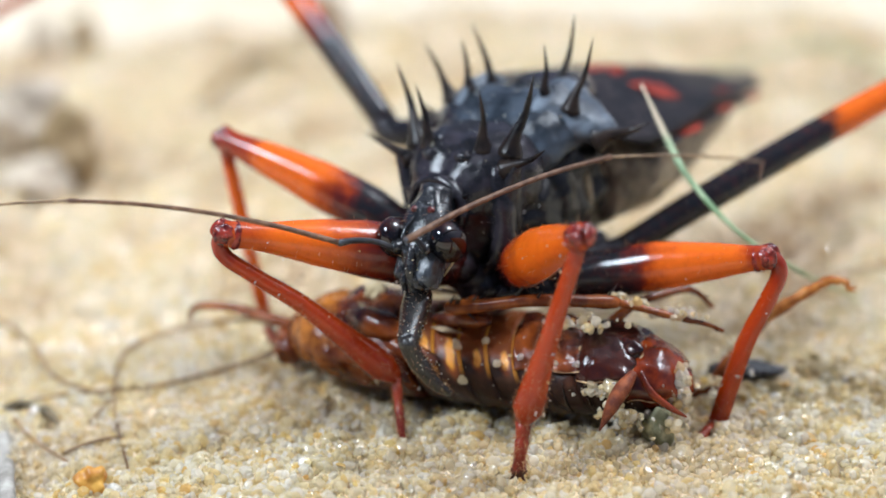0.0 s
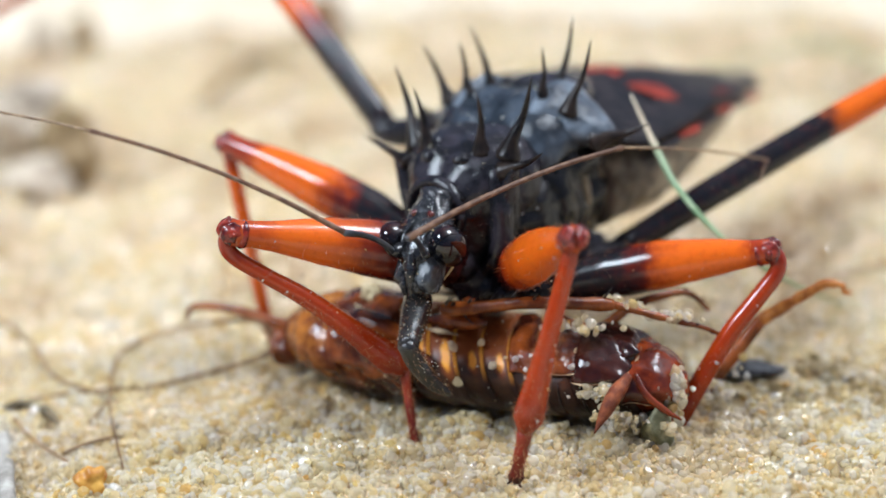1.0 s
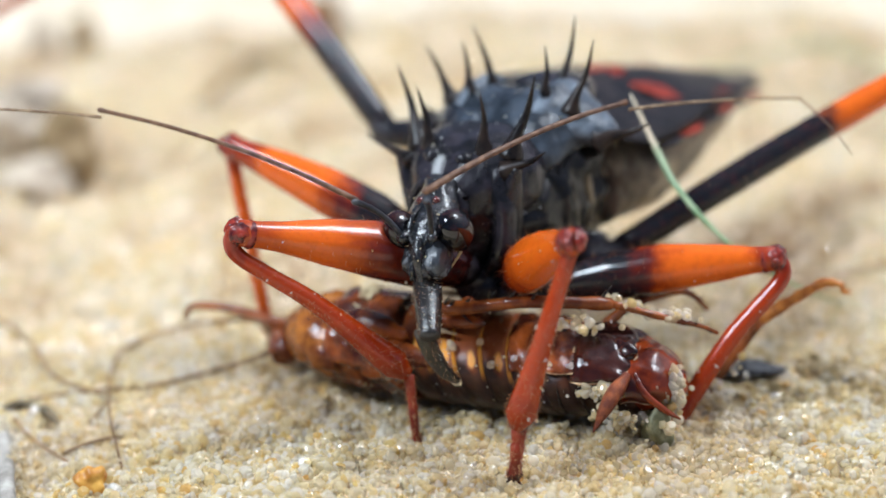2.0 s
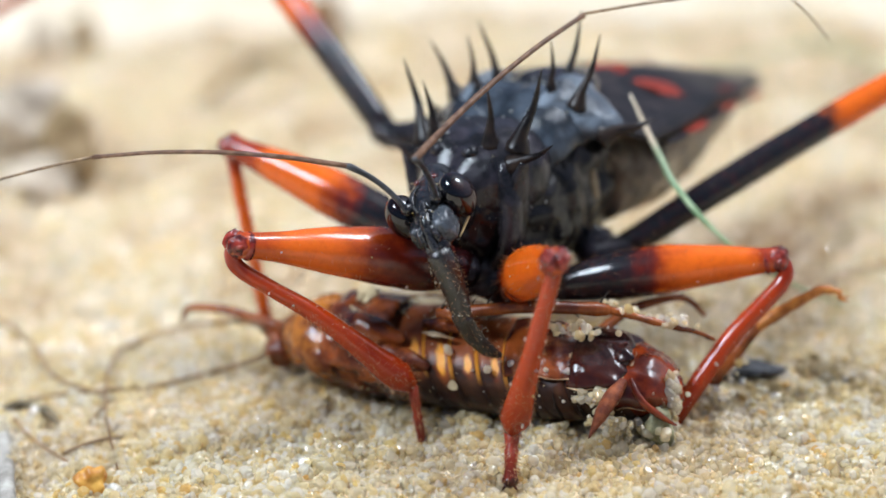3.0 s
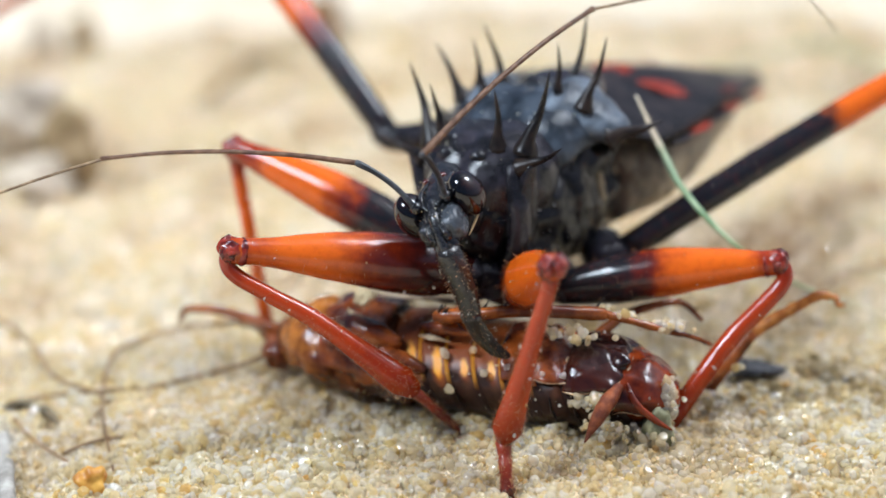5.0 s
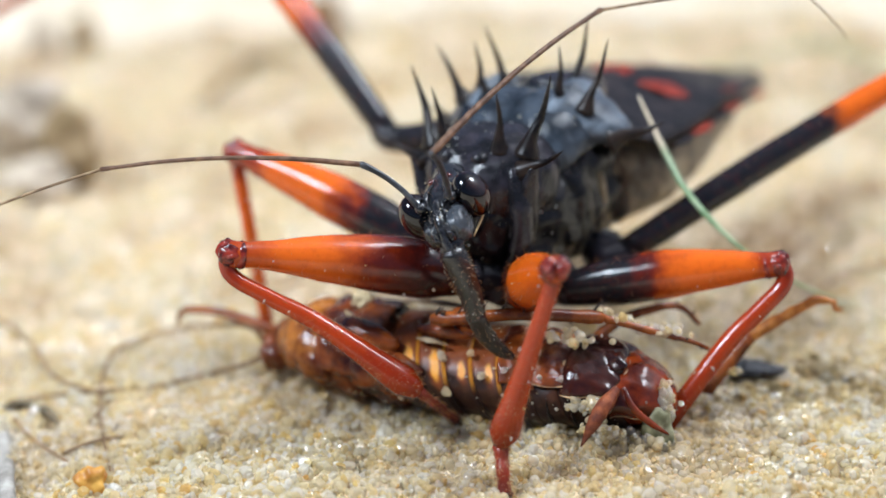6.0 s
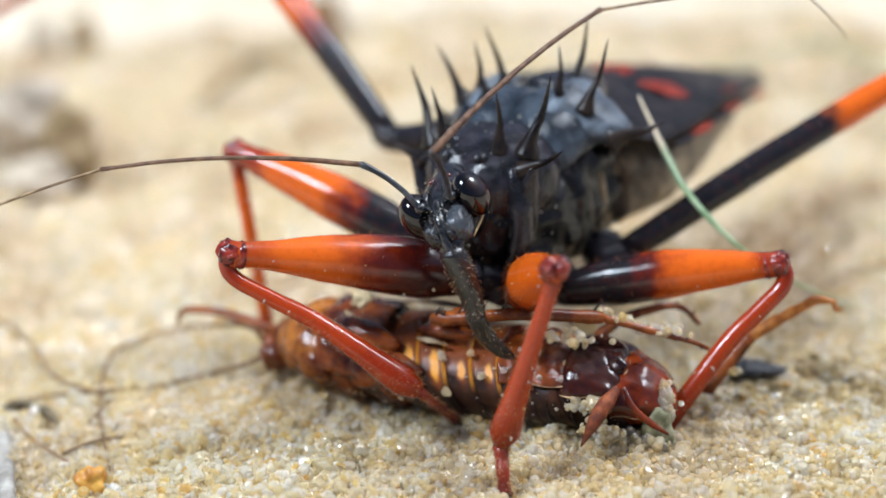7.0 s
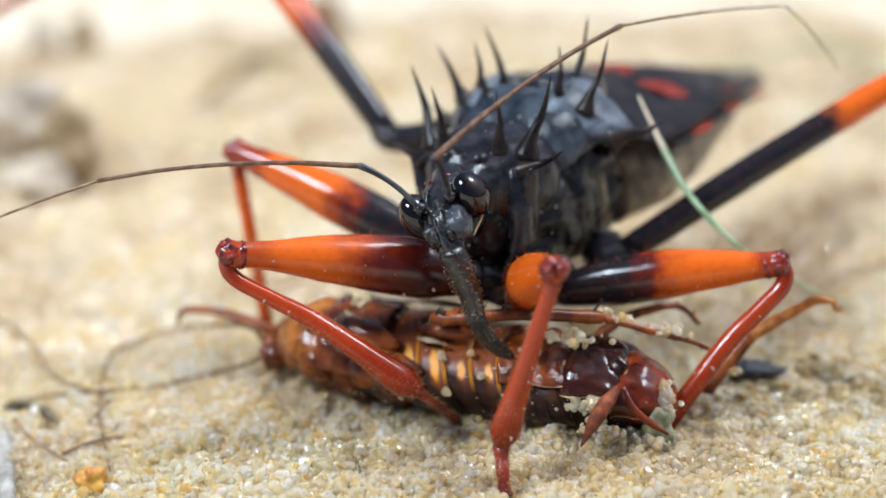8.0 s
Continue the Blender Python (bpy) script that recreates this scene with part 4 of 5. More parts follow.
    lobe("thorax", [(4.5, 3.4, 2.0, -6.2), (7.0, 4.3, 2.6, -6.6), (10.0, 4.0, 2.8, -6.4), (13.0, 3.6, 2.0, -5.8), (14.5, 3.3, 1.0, -5.2)],
         M_PLEURA, bug, "black mid body with brown seams", 0.45, 0.6)
    lobe("scutellum", [(10.6, 2.6, 4.2, 1.5), (12.0, 3.0, 4.4, 1.5), (13.6, 2.4, 4.0, 1.5), (15.6, 0.8, 3.2, 1.5)], M_SHELL, bug, "small black plate between the wings", 0.1, 0.8)
    belly = [(12.0, 4.6, 1.0, -5.5), (16.0, 5.5, 0.6, -5.2), (20.0, 4.9, 0.2, -5.0), (25.0, 3.7, -0.4, -4.4), (30.0, 2.4, -1.1, -3.6), (34.0, 1.1, -1.8, -3.0), (36.0, 0.4, -2.4, -2.8)]
    ab = lobe("abdomen", belly, M_FLANK, bug, "flattened olive-brown abdomen leaning under the wings", 0.15, 0.5)
    lean = Matrix.Translation((0, 0, (NECK - 1) * MM)) @ Matrix.Rotation(radians(14), 4, "Y") @ Matrix.Translation((0, 0, -(NECK - 1) * MM))
    ab.data.transform(lean)
    for k in range(6):
        y = 14.5 + 3.2 * k
        for s in (-1, 1):
            h, h2 = wing_half(y) + 0.1, wing_half(y + 2.9) + 0.1
            z1, z2 = wing_z(s * h, y) - 0.5, wing_z(s * h2, y + 2.9) - 0.5
            bm = tube(bmesh.new(), smooth_path([(s * h, y, z1), (s * ((h + h2) / 2 + 0.2), y + 1.45, (z1 + z2) / 2), (s * h2, y + 2.9, z2)], 4), [(0, 0.3), (0.5, 0.46), (1, 0.3)], 10, 0.4)
            part("abdomen_edge_plate", bm, M_REDPATCH if k % 2 else M_WING, bug, "red side plate" if k % 2 else "")
    for s, lift in ((-1, 0.0), (1, 0.26)):
        w = wing(bug, s, lift)
        wing_patch(w, s, [(0.8, 19.6), (1.9, 20.6), (3.2, 21.2)], 1.5, lift)
        wing_patch(w, s, [(3.2, 26.0), (2.7, 27.8)], 0.5, lift)


def back_grit(front, rear, chest):
    """Grit on the back and chest, dropped on the shells from above and from the front."""
    rnd = random.Random(21)
    for ob, n, way in ((front, 70, (0, 0, -1)), (rear, 50, (0, 0, -1)), (chest, 90, (0, 1, 0))):
        spots = []
        for _ in range(n):
            if way[2]:
                start = Vector((rnd.uniform(-5.5, 5.5), rnd.uniform(0.5, 11), 40)) * MM
            else:
                start = Vector((rnd.uniform(-3.5, 4.5), -20, rnd.uniform(6.5, 13))) * MM
            hit, place, normal, _ = ob.ray_cast(start, Vector(way))
            if hit:
                spots.append((*(place / MM), rnd.choice((0.025, 0.03, 0.035, 0.045, 0.06, 0.1))))
        if spots:
            grit(ob, spots)


def coxa(bug, i_base, inner):
    """The short joint between chest and leg."""
    end = bug_pose(9).inverted() @ Vector(J[i_base][9])
    d = (bug_pose(9).inverted() @ Vector(J[i_base.replace("base", "knee")][9]) - end).normalized()
    inner = Vector((inner[0], inner[1], inner[2] + NECK))
    mid = end - d * 1.3 + (inner - end) * 0.3
    bm = tube(bmesh.new(), smooth_path([inner, mid, end - d * 0.1, end + d * 0.5], 7), [(0, 1.4), (0.5, 1.05), (0.8, 0.9), (1, 0.8)], 16, rough=0.02)
    part("coxa", bm, M_SHELL, bug, "black hip joint")


def femur(bug, L, radii, mat, label):
    path = [(L * k / 24, 0, 0.25 * math.sin(math.pi * k / 24)) for k in range(25)]
    bm = tube(bmesh.new(), path, radii, 18, 1.05, rough=0.012, seed=int(L * 10))
    ob = part("femur", bm, mat, bug, label)
    ball = blob(bmesh.new(), (0.1, 0, 0), [radii[0][1] * 1.03] * 3, 3, 0.05)
    part("trochanter", ball, M_SHELL, ob, "rounded hip end of the leg")
    r = radii[-1][1]
    for s in (-1, 1):
        side = blob(bmesh.new(), (L + 0.05, s * r * 0.5, 0.05), (r * 0.85, r * 0.55, r * 0.95), 4, 0.2, 2.0)
        part("knee_cap", side, M_KNEE, ob, "glossy dark red knee lobe")
        stud = blob(bmesh.new(), (L + 0.12 * r, s * r * 0.98, 0.1 * r), (r * 0.3, r * 0.2, r * 0.3), 3, 0.2, 2.0)
        part("knee_stud", stud, M_KNEE, ob)
    collar = tube(bmesh.new(), [(L - 1.15 * r, 0, 0), (L - 0.9 * r, 0, 0), (L - 0.6 * r, 0, 0)], [r * 1.02, r * 1.07, r * 0.98], 16, 1.05, rough=0.05)
    part("knee_collar", collar, M_KNEE, ob)
    rnd, spots = random.Random(int(L * 7)), []
    for _ in range(110):
        u, a = rnd.uniform(0.05, 1.0), rnd.uniform(0, 2 * math.pi)
        q = float(np.interp(u, *zip(*radii)))
        spots.append(((L * u, q * math.cos(a), 0.25 * math.sin(math.pi * u) + q * math.sin(a)), (0.3, math.cos(a), math.sin(a))))
    bristles("leg_hair", ob, spots, 0.36, 0.011, M_BRISTLE, int(L * 7))
    leg_grit(ob, L, radii, 16, int(L * 9), 0.07)
    return ob


def tibia(bug, L, radii, label, hair=0, seed=0, mat=None, bow=0.5):
    """A shin that bows out below the knee by bow mm."""
    path = smooth_path([(-0.1, 0, 0.1), (0.02 * L, 0, -0.7 * bow), (0.09 * L, 0, -bow), (0.25 * L, 0, -0.7 * bow), (0.5 * L, 0, -0.2 * bow), (L, 0, 0)], 7)
    ob = part("tibia", tube(bmesh.new(), path, radii, 16, rough=0.012, seed=seed), mat or M_TIBIA, bug, label)
    leg_grit(ob, L, radii, 14, seed + 50, bow=bow)
    if hair:
        rnd, spots = random.Random(seed), []
        for _ in range(hair):
            u = rnd.uniform(0.02, 1.0) ** 0.55
            a = rnd.uniform(0, 2 * math.pi)
            r = float(np.interp(u, *zip(*radii))) * 0.97
            spots.append(((L * u, r * math.cos(a), r * math.sin(a) + bow_at(u, bow)), (0.5, math.cos(a), math.sin(a))))
        bristles("leg_hair", ob, spots, 0.27, 0.008, M_BRISTLE, seed)
    return ob


def tarsus(bug, L, r, label, hair=0, seed=1):
    bm = bmesh.new()
    tube(bm, [(0, 0, 0), (0.2 * L, 0, 0.03), (0.33 * L, 0, 0), (0.36 * L, 0, 0), (0.6 * L, 0, 0.03), (0.66 * L, 0, 0), (0.9 * L, 0, 0), (L, 0, 0)],
         [r * 1.1, r * 0.95, r * 0.8, r * 0.95, r * 0.85, r * 0.75, r * 0.95, r * 0.7], 12, rough=0.03)
    ob = part("tarsus", bm, M_TARSUS, bug, label)
    bulb = blob(bmesh.new(), (0.94 * L, 0, 0), (r * 1.0, r * 1.05, r * 0.9), 3, 0.3, 3.0)
    part("claw_base", bulb, M_CLAW, ob, "dark swollen last foot joint")
    for s in (-1, 1):
        claw = tube(bmesh.new(), smooth_path([(0.93 * L, 0, 0), (1.08 * L, s * 0.3, 0.12), (1.15 * L, s * 0.45, -0.12)], 4), [(0, 0.12), (0.6, 0.08), (1, 0.02)], 8)
        part("claw", claw, M_CLAW, ob)
    if hair:
        rnd, spots = random.Random(seed), []
        for _ in range(hair):
            u, a = rnd.uniform(0, 1), rnd.uniform(0, 2 * math.pi)
            spots.append(((L * u, r * 0.8 * math.cos(a), r * 0.8 * math.sin(a)), (0.6, math.cos(a), math.sin(a))))
        bristles("leg_hair", ob, spots, 0.30, 0.014, M_BRISTLE, seed)
    return ob


def head(bug):
    rows = [(0.9, 0.95, 0.95, 0.0), (0.2, 1.0, 1.0, 0.0), (-0.5, 1.35, 1.15, 0.0), (-1.3, 1.55, 1.2, 0.0), (-2.3, 1.5, 1.2, 0.1), (-3.2, 1.25, 1.15, 0.1),
            (-4.0, 1.0, 1.0, -0.25), (-4.8, 0.8, 0.8, -0.7), (-5.5, 0.62, 0.6, -1.1)]
    rings = []
    for y, w, h, zc in rows:
        rings.append([Vector((w * math.cos(a), y, zc + h * math.sin(a))) + 0.1 * Vector((math.cos(a), 0, math.sin(a))) * noise.noise(Vector((math.cos(a) * 2, y * 2, math.sin(a) * 2)))
                      for a in [2 * math.pi * k / 28 for k in range(28)]])
    bm = loft(bmesh.new(), rings)
    bmesh.ops.subdivide_edges(bm, edges=bm.edges[:], cuts=1, use_grid_fill=True, smooth=0.6)
    ob = part("head", bm, M_HEAD, bug, "long narrow black head bent down to feed")
    for s in (-1, 1):
        eye = blob(bmesh.new(), (s * 1.72, -2.38, 0.24), (1.0, 1.16, 1.42), 4)
        part("eye", eye, M_EYE, ob, "bulging glossy black compound eye")
        rim = bmesh.new()
        tube(rim, [(s * (1.5 + 0.25 * math.cos(a) ** 2), -2.35 + 1.06 * math.cos(a), 0.2 + 1.32 * math.sin(a)) for a in [2 * math.pi * k / 24 for k in range(25)]], [0.1] * 25, 6)
        part("eye_rim", rim, M_HEAD, ob)
        oc = blob(bmesh.new(), (s * 0.53, -0.87, 1.04), (0.24, 0.24, 0.22), 3)
        part("ocellus", oc, M_OCELLUS, ob, "tiny glossy red simple eye")
        socket = tube(bmesh.new(), [(s * 0.8, -3.0, 0.85), (s * 0.95, -3.35, 1.2), (s * 1.0, -3.55, 1.35)], [0.42, 0.36, 0.28], 12, rough=0.04)
        part("antenna_socket", socket, M_HEAD, ob)
        # Left cheek takes the darker head colour to stand for its shade.
        cheek = blob(bmesh.new(), (s * 0.85, -4.05, -0.2), (0.58, 1.05, 0.9) if s > 0 else (0.4, 0.8, 0.7), 4, 0.10, 2.5, None, 3.2)
        part("cheek", cheek, M_PANEL if s > 0 else M_HEAD, ob, "satin cheek plate, grey-blue on one side, darkened as shade on the other")
        fringe = tube(bmesh.new(), smooth_path([(s * 1.9, -2.3, -1.05), (s * 1.5, -3.0, -1.25), (s * 1.0, -3.8, -1.5)], 5), [(0, 0.05), (0.5, 0.08), (1, 0.03)], 6)
        part("pale_fringe", fringe, M_PALE, ob, "thin pale yellow fringe below the eye")
    rnd = random.Random(12)
    grit(ob, [(rnd.uniform(-1.3, 1.3), rnd.uniform(-5, -0.4), 1.1 + rnd.uniform(-0.1, 0.05), rnd.choice((0.025, 0.03, 0.05))) for _ in range(60)])
    for s in (-1, 1):
        jugum = blob(bmesh.new(), (s * 0.42, -4.75, 0.0), (0.3, 0.75, 0.55), 4, 0.2, 2.5, Matrix.Rotation(0.5, 3, "X"))
        part("face_plate", jugum, M_HEAD, ob, "small shiny black plate beside the face ridge")
        brow = tube(bmesh.new(), smooth_path([(s * 0.35, -1.4, 1.2), (s * 0.6, -2.3, 1.3), (s * 0.62, -3.1, 1.12), (s * 0.35, -3.7, 0.95)], 5), [(0, 0.08), (0.5, 0.16), (1, 0.1)], 8, rough=0.1, seed=3)
        part("brow_ridge", brow, M_HEAD, ob)
        suture = tube(bmesh.new(), smooth_path([(s * 0.5, -3.3, 0.85), (s * 1.1, -3.15, 0.7), (s * 1.5, -3.3, 0.2)], 5), [(0, 0.05), (0.5, 0.09), (1, 0.04)], 8)
        part("face_suture", suture, M_HEAD, ob)
    ridge = tube(bmesh.new(), smooth_path([(0, -3.2, 1.1), (0, -4.1, 0.75), (0, -5.0, 0.0), (0, -5.6, -0.8)], 5), [(0, 0.25), (0.4, 0.38), (1, 0.3)], 10, rough=0.06)
    part("clypeus", ridge, M_HEAD, ob, "narrow ridge down the face")
    rnd, spots = random.Random(8), []
    for _ in range(90):
        y, a = rnd.uniform(-5.2, -0.5), rnd.uniform(0, 2 * math.pi)
        w = float(np.interp(-y, [0.5, 2.3, 4.0, 5.5], [1.35, 1.5, 1.0, 0.6]))
        zc = float(np.interp(-y, [0.5, 3.2, 5.5], [0, 0.1, -1.1]))
        spots.append(((w * math.cos(a), y, zc + w * 0.9 * math.sin(a)), (math.cos(a), -0.3, math.sin(a))))
    bristles("head_hair", ob, spots, 0.25, 0.010, M_BRISTLE, 9)
    return ob


def rostrum(bug, L, radii, bend, hair, seed):
    path = smooth_path([(-0.2, 0, 0), (0.3 * L, 0, bend), (0.7 * L, 0, bend), (L, 0, 0)], 7)
    ob = part("rostrum", tube(bmesh.new(), path, radii, 16, 0.9, rough=0.03, seed=seed), M_ROSTRUM, bug, "stout dusty black piercing beak segment")
    rnd, spots = random.Random(seed), []
    for _ in range(hair):
        u, a = rnd.uniform(0.05, 1), rnd.uniform(0, 2 * math.pi)
        r = float(np.interp(u, *zip(*radii)))
        spots.append(((L * u, r * math.cos(a), bend * math.sin(math.pi * u) + r * math.sin(a)), (0.5, math.cos(a), math.sin(a))))
    leg_grit(ob, L, radii, 60, seed, 0.035)
    bristles("rostrum_hair", ob, spots, 0.15, 0.008, M_BRISTLE, seed)
    return ob


def antenna(bug, L, radii, bow, mat, label, knob=0.0, hair=0, seed=1):
    path = smooth_path([(0, 0, 0), (0.25 * L, 0, 0.75 * bow), (0.5 * L, 0, bow), (0.75 * L, 0, 0.75 * bow), (L, 0, 0)], 6)
    bm = tube(bmesh.new(), path, radii, 10, rough=0.03, seed=seed)
    if knob:
        blob(bm, (L, 0, 0), (knob, knob, knob), 2)
    ob = part("antenna_segment", bm, mat, bug, label)
    if hair:
        rnd, spots = random.Random(seed), []
        for _ in range(hair):
            u, a = rnd.uniform(0, 1), rnd.uniform(0, 2 * math.pi)
            spots.append(((L * u, 0, bow * math.sin(math.pi * u)), (0.4, math.cos(a), math.sin(a))))
        bristles("antenna_hair", ob, spots, 0.25, 0.010, M_BRISTLE, seed)
    return ob


bug = tagged(new("assassin_bug"), "black spiny assassin bug with orange-banded legs feeding on prey", "insect")
bug.empty_display_size = 0.002
bug.matrix_world = metres(bug_pose(0))
body_parts(bug)
MOVES = []  # (object, poses in mm, in world space), keyed in motions()


def joined(ob, a, b, up=(0, 0, 1)):
    MOVES.append((ob, [aim(p, q, up) for p, q in zip(J[a], J[b])]))


FORE_NEAR = [(0, 1.0), (0.2, 1.42), (0.4, 1.45), (0.62, 1.2), (0.82, 0.85), (0.93, 0.7), (1, 0.72)]
FORE = [(0, 1.15), (0.2, 1.7), (0.4, 1.62), (0.62, 1.3), (0.82, 0.85), (0.93, 0.72), (1, 0.74)]
MID = [(0, 0.95), (0.25, 1.42), (0.48, 1.42), (0.75, 1.04), (0.92, 0.74), (1, 0.7)]
HIND = [(0, 0.82), (0.3, 0.91), (0.7, 0.91), (0.9, 0.82), (1, 0.8)]
SHIN = [(0, 0.48), (0.08, 0.46), (0.3, 0.47), (0.6, 0.58), (0.78, 0.74), (0.9, 0.92), (0.97, 0.88), (1, 0.5)]
SLIM = [(0, 0.54), (0.1, 0.5), (0.5, 0.54), (1, 0.58)]
THIN = [(0, 0.5), (0.1, 0.42), (0.6, 0.42), (1, 0.4)]
LEGS = [("FL", 14.2, FORE, M_FEM_FORE, "swollen orange fore thigh, dark red at its root", 13.2, SHIN, 5.0, 0.3, (0.6, 0.6, -5.0)),
        ("FR", 12.4, FORE_NEAR, M_FEM_NEAR, "swollen bright orange fore thigh", 11.4, SHIN, 2.9, 0.42, (1.8, 0.8, -5.0)),
        ("ML", 14.0, MID, M_FEM_MID, "orange middle thigh with a black root half", 11.8, THIN, 1.6, 0.3, (-2.5, 6.5, -5.0)),
        ("MR", 12.7, MID, M_FEM_MID, "orange middle thigh with a black root half", 11.2, SLIM, 2.0, 0.35, (2.8, 5.5, -5.4)),
        ("HL", 21.5, HIND, M_FEM_FAR, "long black hind thigh with an orange end", 33.8, THIN, 3.2, 0.3, None),
        ("HR", 23.9, HIND, M_FEM_HIND, "long black hind thigh with an orange end", 22.2, THIN, 3.6, 0.3, (3.0, 10.0, -5.5))]
for code, Lf, rf, mf, label, Lt, rt, La, ra, inner in LEGS:
    if inner:
        coxa(bug, code + "_base", inner)
    near = code[0] == "F"
    thigh = femur(bug, Lf, rf, mf, label)
    if not inner:
        chest = aim(J[code + "_base"][9], J[code + "_knee"][9]).inverted() @ (bug_pose(9) @ Vector((-2.3, 10.8, NECK + 2.0)))
        bend = Vector((-1.6, 0, 0)) * 0.65 + chest * 0.35
        hip = tube(bmesh.new(), smooth_path([(0.6, 0, 0.02), (-0.7, 0, 0.0), bend, chest], 7), [(0, 0.8), (0.2, 0.9), (0.5, 1.15), (1, 1.7)], 16, rough=0.02)
        part("coxa", hip, M_SHELL, thigh, "black hip joint")
    joined(thigh, code + "_base", code + "_knee")
    joined(tibia(bug, Lt, rt, "glossy red shin, thick and hairy at its lower end" if near else "slim red-brown shin", 700 if near else 200, len(MOVES), M_TIBIA_FAR if code in ("ML", "HL", "HR") else None, {"MR": 0.95, "FL": 1.0}.get(code, 0.5)), code + "_knee", code + "_ankle", {"MR": (-1, 0, 0.2), "FL": (0.6, 0, 0.8)}.get(code, (0, -0.6, 0.8)))
    joined(tarsus(bug, La, ra, "dark red bristly foot with two claws", 260 if near else 60, len(MOVES)), code + "_ankle", code + "_tip", (0, -0.5, 0.8))
MOVES.append((head(bug), [solid(HEAD_TURN[k], Vector(p)) for k, p in zip(HEAD_POSE, J["head_at"])]))
joined(rostrum(bug, 3.9, [(0, 0.82), (0.3, 0.84), (0.8, 0.68), (1, 0.6)], 0.12, 200, 3), "ros0", "ros1")
joined(rostrum(bug, 4.0, [(0, 0.62), (0.4, 0.58), (0.8, 0.44), (1, 0.22)], -0.3, 220, 4), "ros1", "ros2")
for c, L2, w in (("antL", 15.0, 0.125), ("antR", 15.5, 0.16)):
    joined(antenna(bug, 4.1, [(0, 0.2), (0.1, 0.16), (0.8, 0.17), (1, 0.21)], 0.3, M_SCAPE, "smooth black first feeler segment", 0.2), c + "0", c + "1")
    joined(antenna(bug, L2, [(0, w * 1.3), (0.5, w), (0.97, w * 0.9), (1, w * 1.2)], 0.55, M_ANT, "long thin brown feeler segment", 0.13, 60, 5), c + "1", c + "2")
    joined(antenna(bug, 10.9 if c == "antL" else 11.2, [(0, 0.09), (0.5, 0.075), (1, 0.055)], 0.2, M_ANT_TIP, "hair-thin pale brown feeler segment", 0.06, 60, 6), c + "2", c + "3")
joined(antenna(bug, 6.0, [(0, 0.05), (1, 0.03)], 0.2, M_ANT, "hair-thin feeler end", 0.0, 20, 7), "antR3", "antR4")


# ---- the cockroach ----
def ring_size(x):
    xs = (-12.6, -11.0, -9, -5, 0, 5, 9, 11.2, 12.5)
    return (float(np.interp(x, xs, (0.8, 2.6, 3.5, 3.9, 4.0, 3.7, 3.0, 2.2, 0.9))), float(np.interp(x, xs, (0.7, 1.7, 2.3, 2.6, 2.7, 2.45, 2.0, 1.5, 0.7))))


def plate(roach, x0, x1, mat, label, lip=0.14, bumps=0.05, slant=0.15):
    """One body ring; its hind edge stands proud of the next."""
    rings = []
    n = 8
    for i in range(n + 1):
        u = i / n
        x = x0 + (x1 - x0) * u
        b, c = ring_size(x)
        k = 1 + lip * (u - 0.5) * 0.5 - (0.10 if u in (0, 1) else 0)
        ring = []
        for j in range(36):
            a = 2 * math.pi * j / 36
            v = Vector((x - 0.2 * math.cos(a) - slant * c * math.sin(a), b * k * math.cos(a), c * k * math.sin(a)))
            v += Vector((0, math.cos(a), math.sin(a))) * bumps * noise.noise(v * 0.9)
            ring.append(v)
        rings.append(ring)
    ob = part("body_ring", loft(bmesh.new(), rings), mat, roach, label)
    return at(ob, ((x0 + x1) / 2, 0, 0))


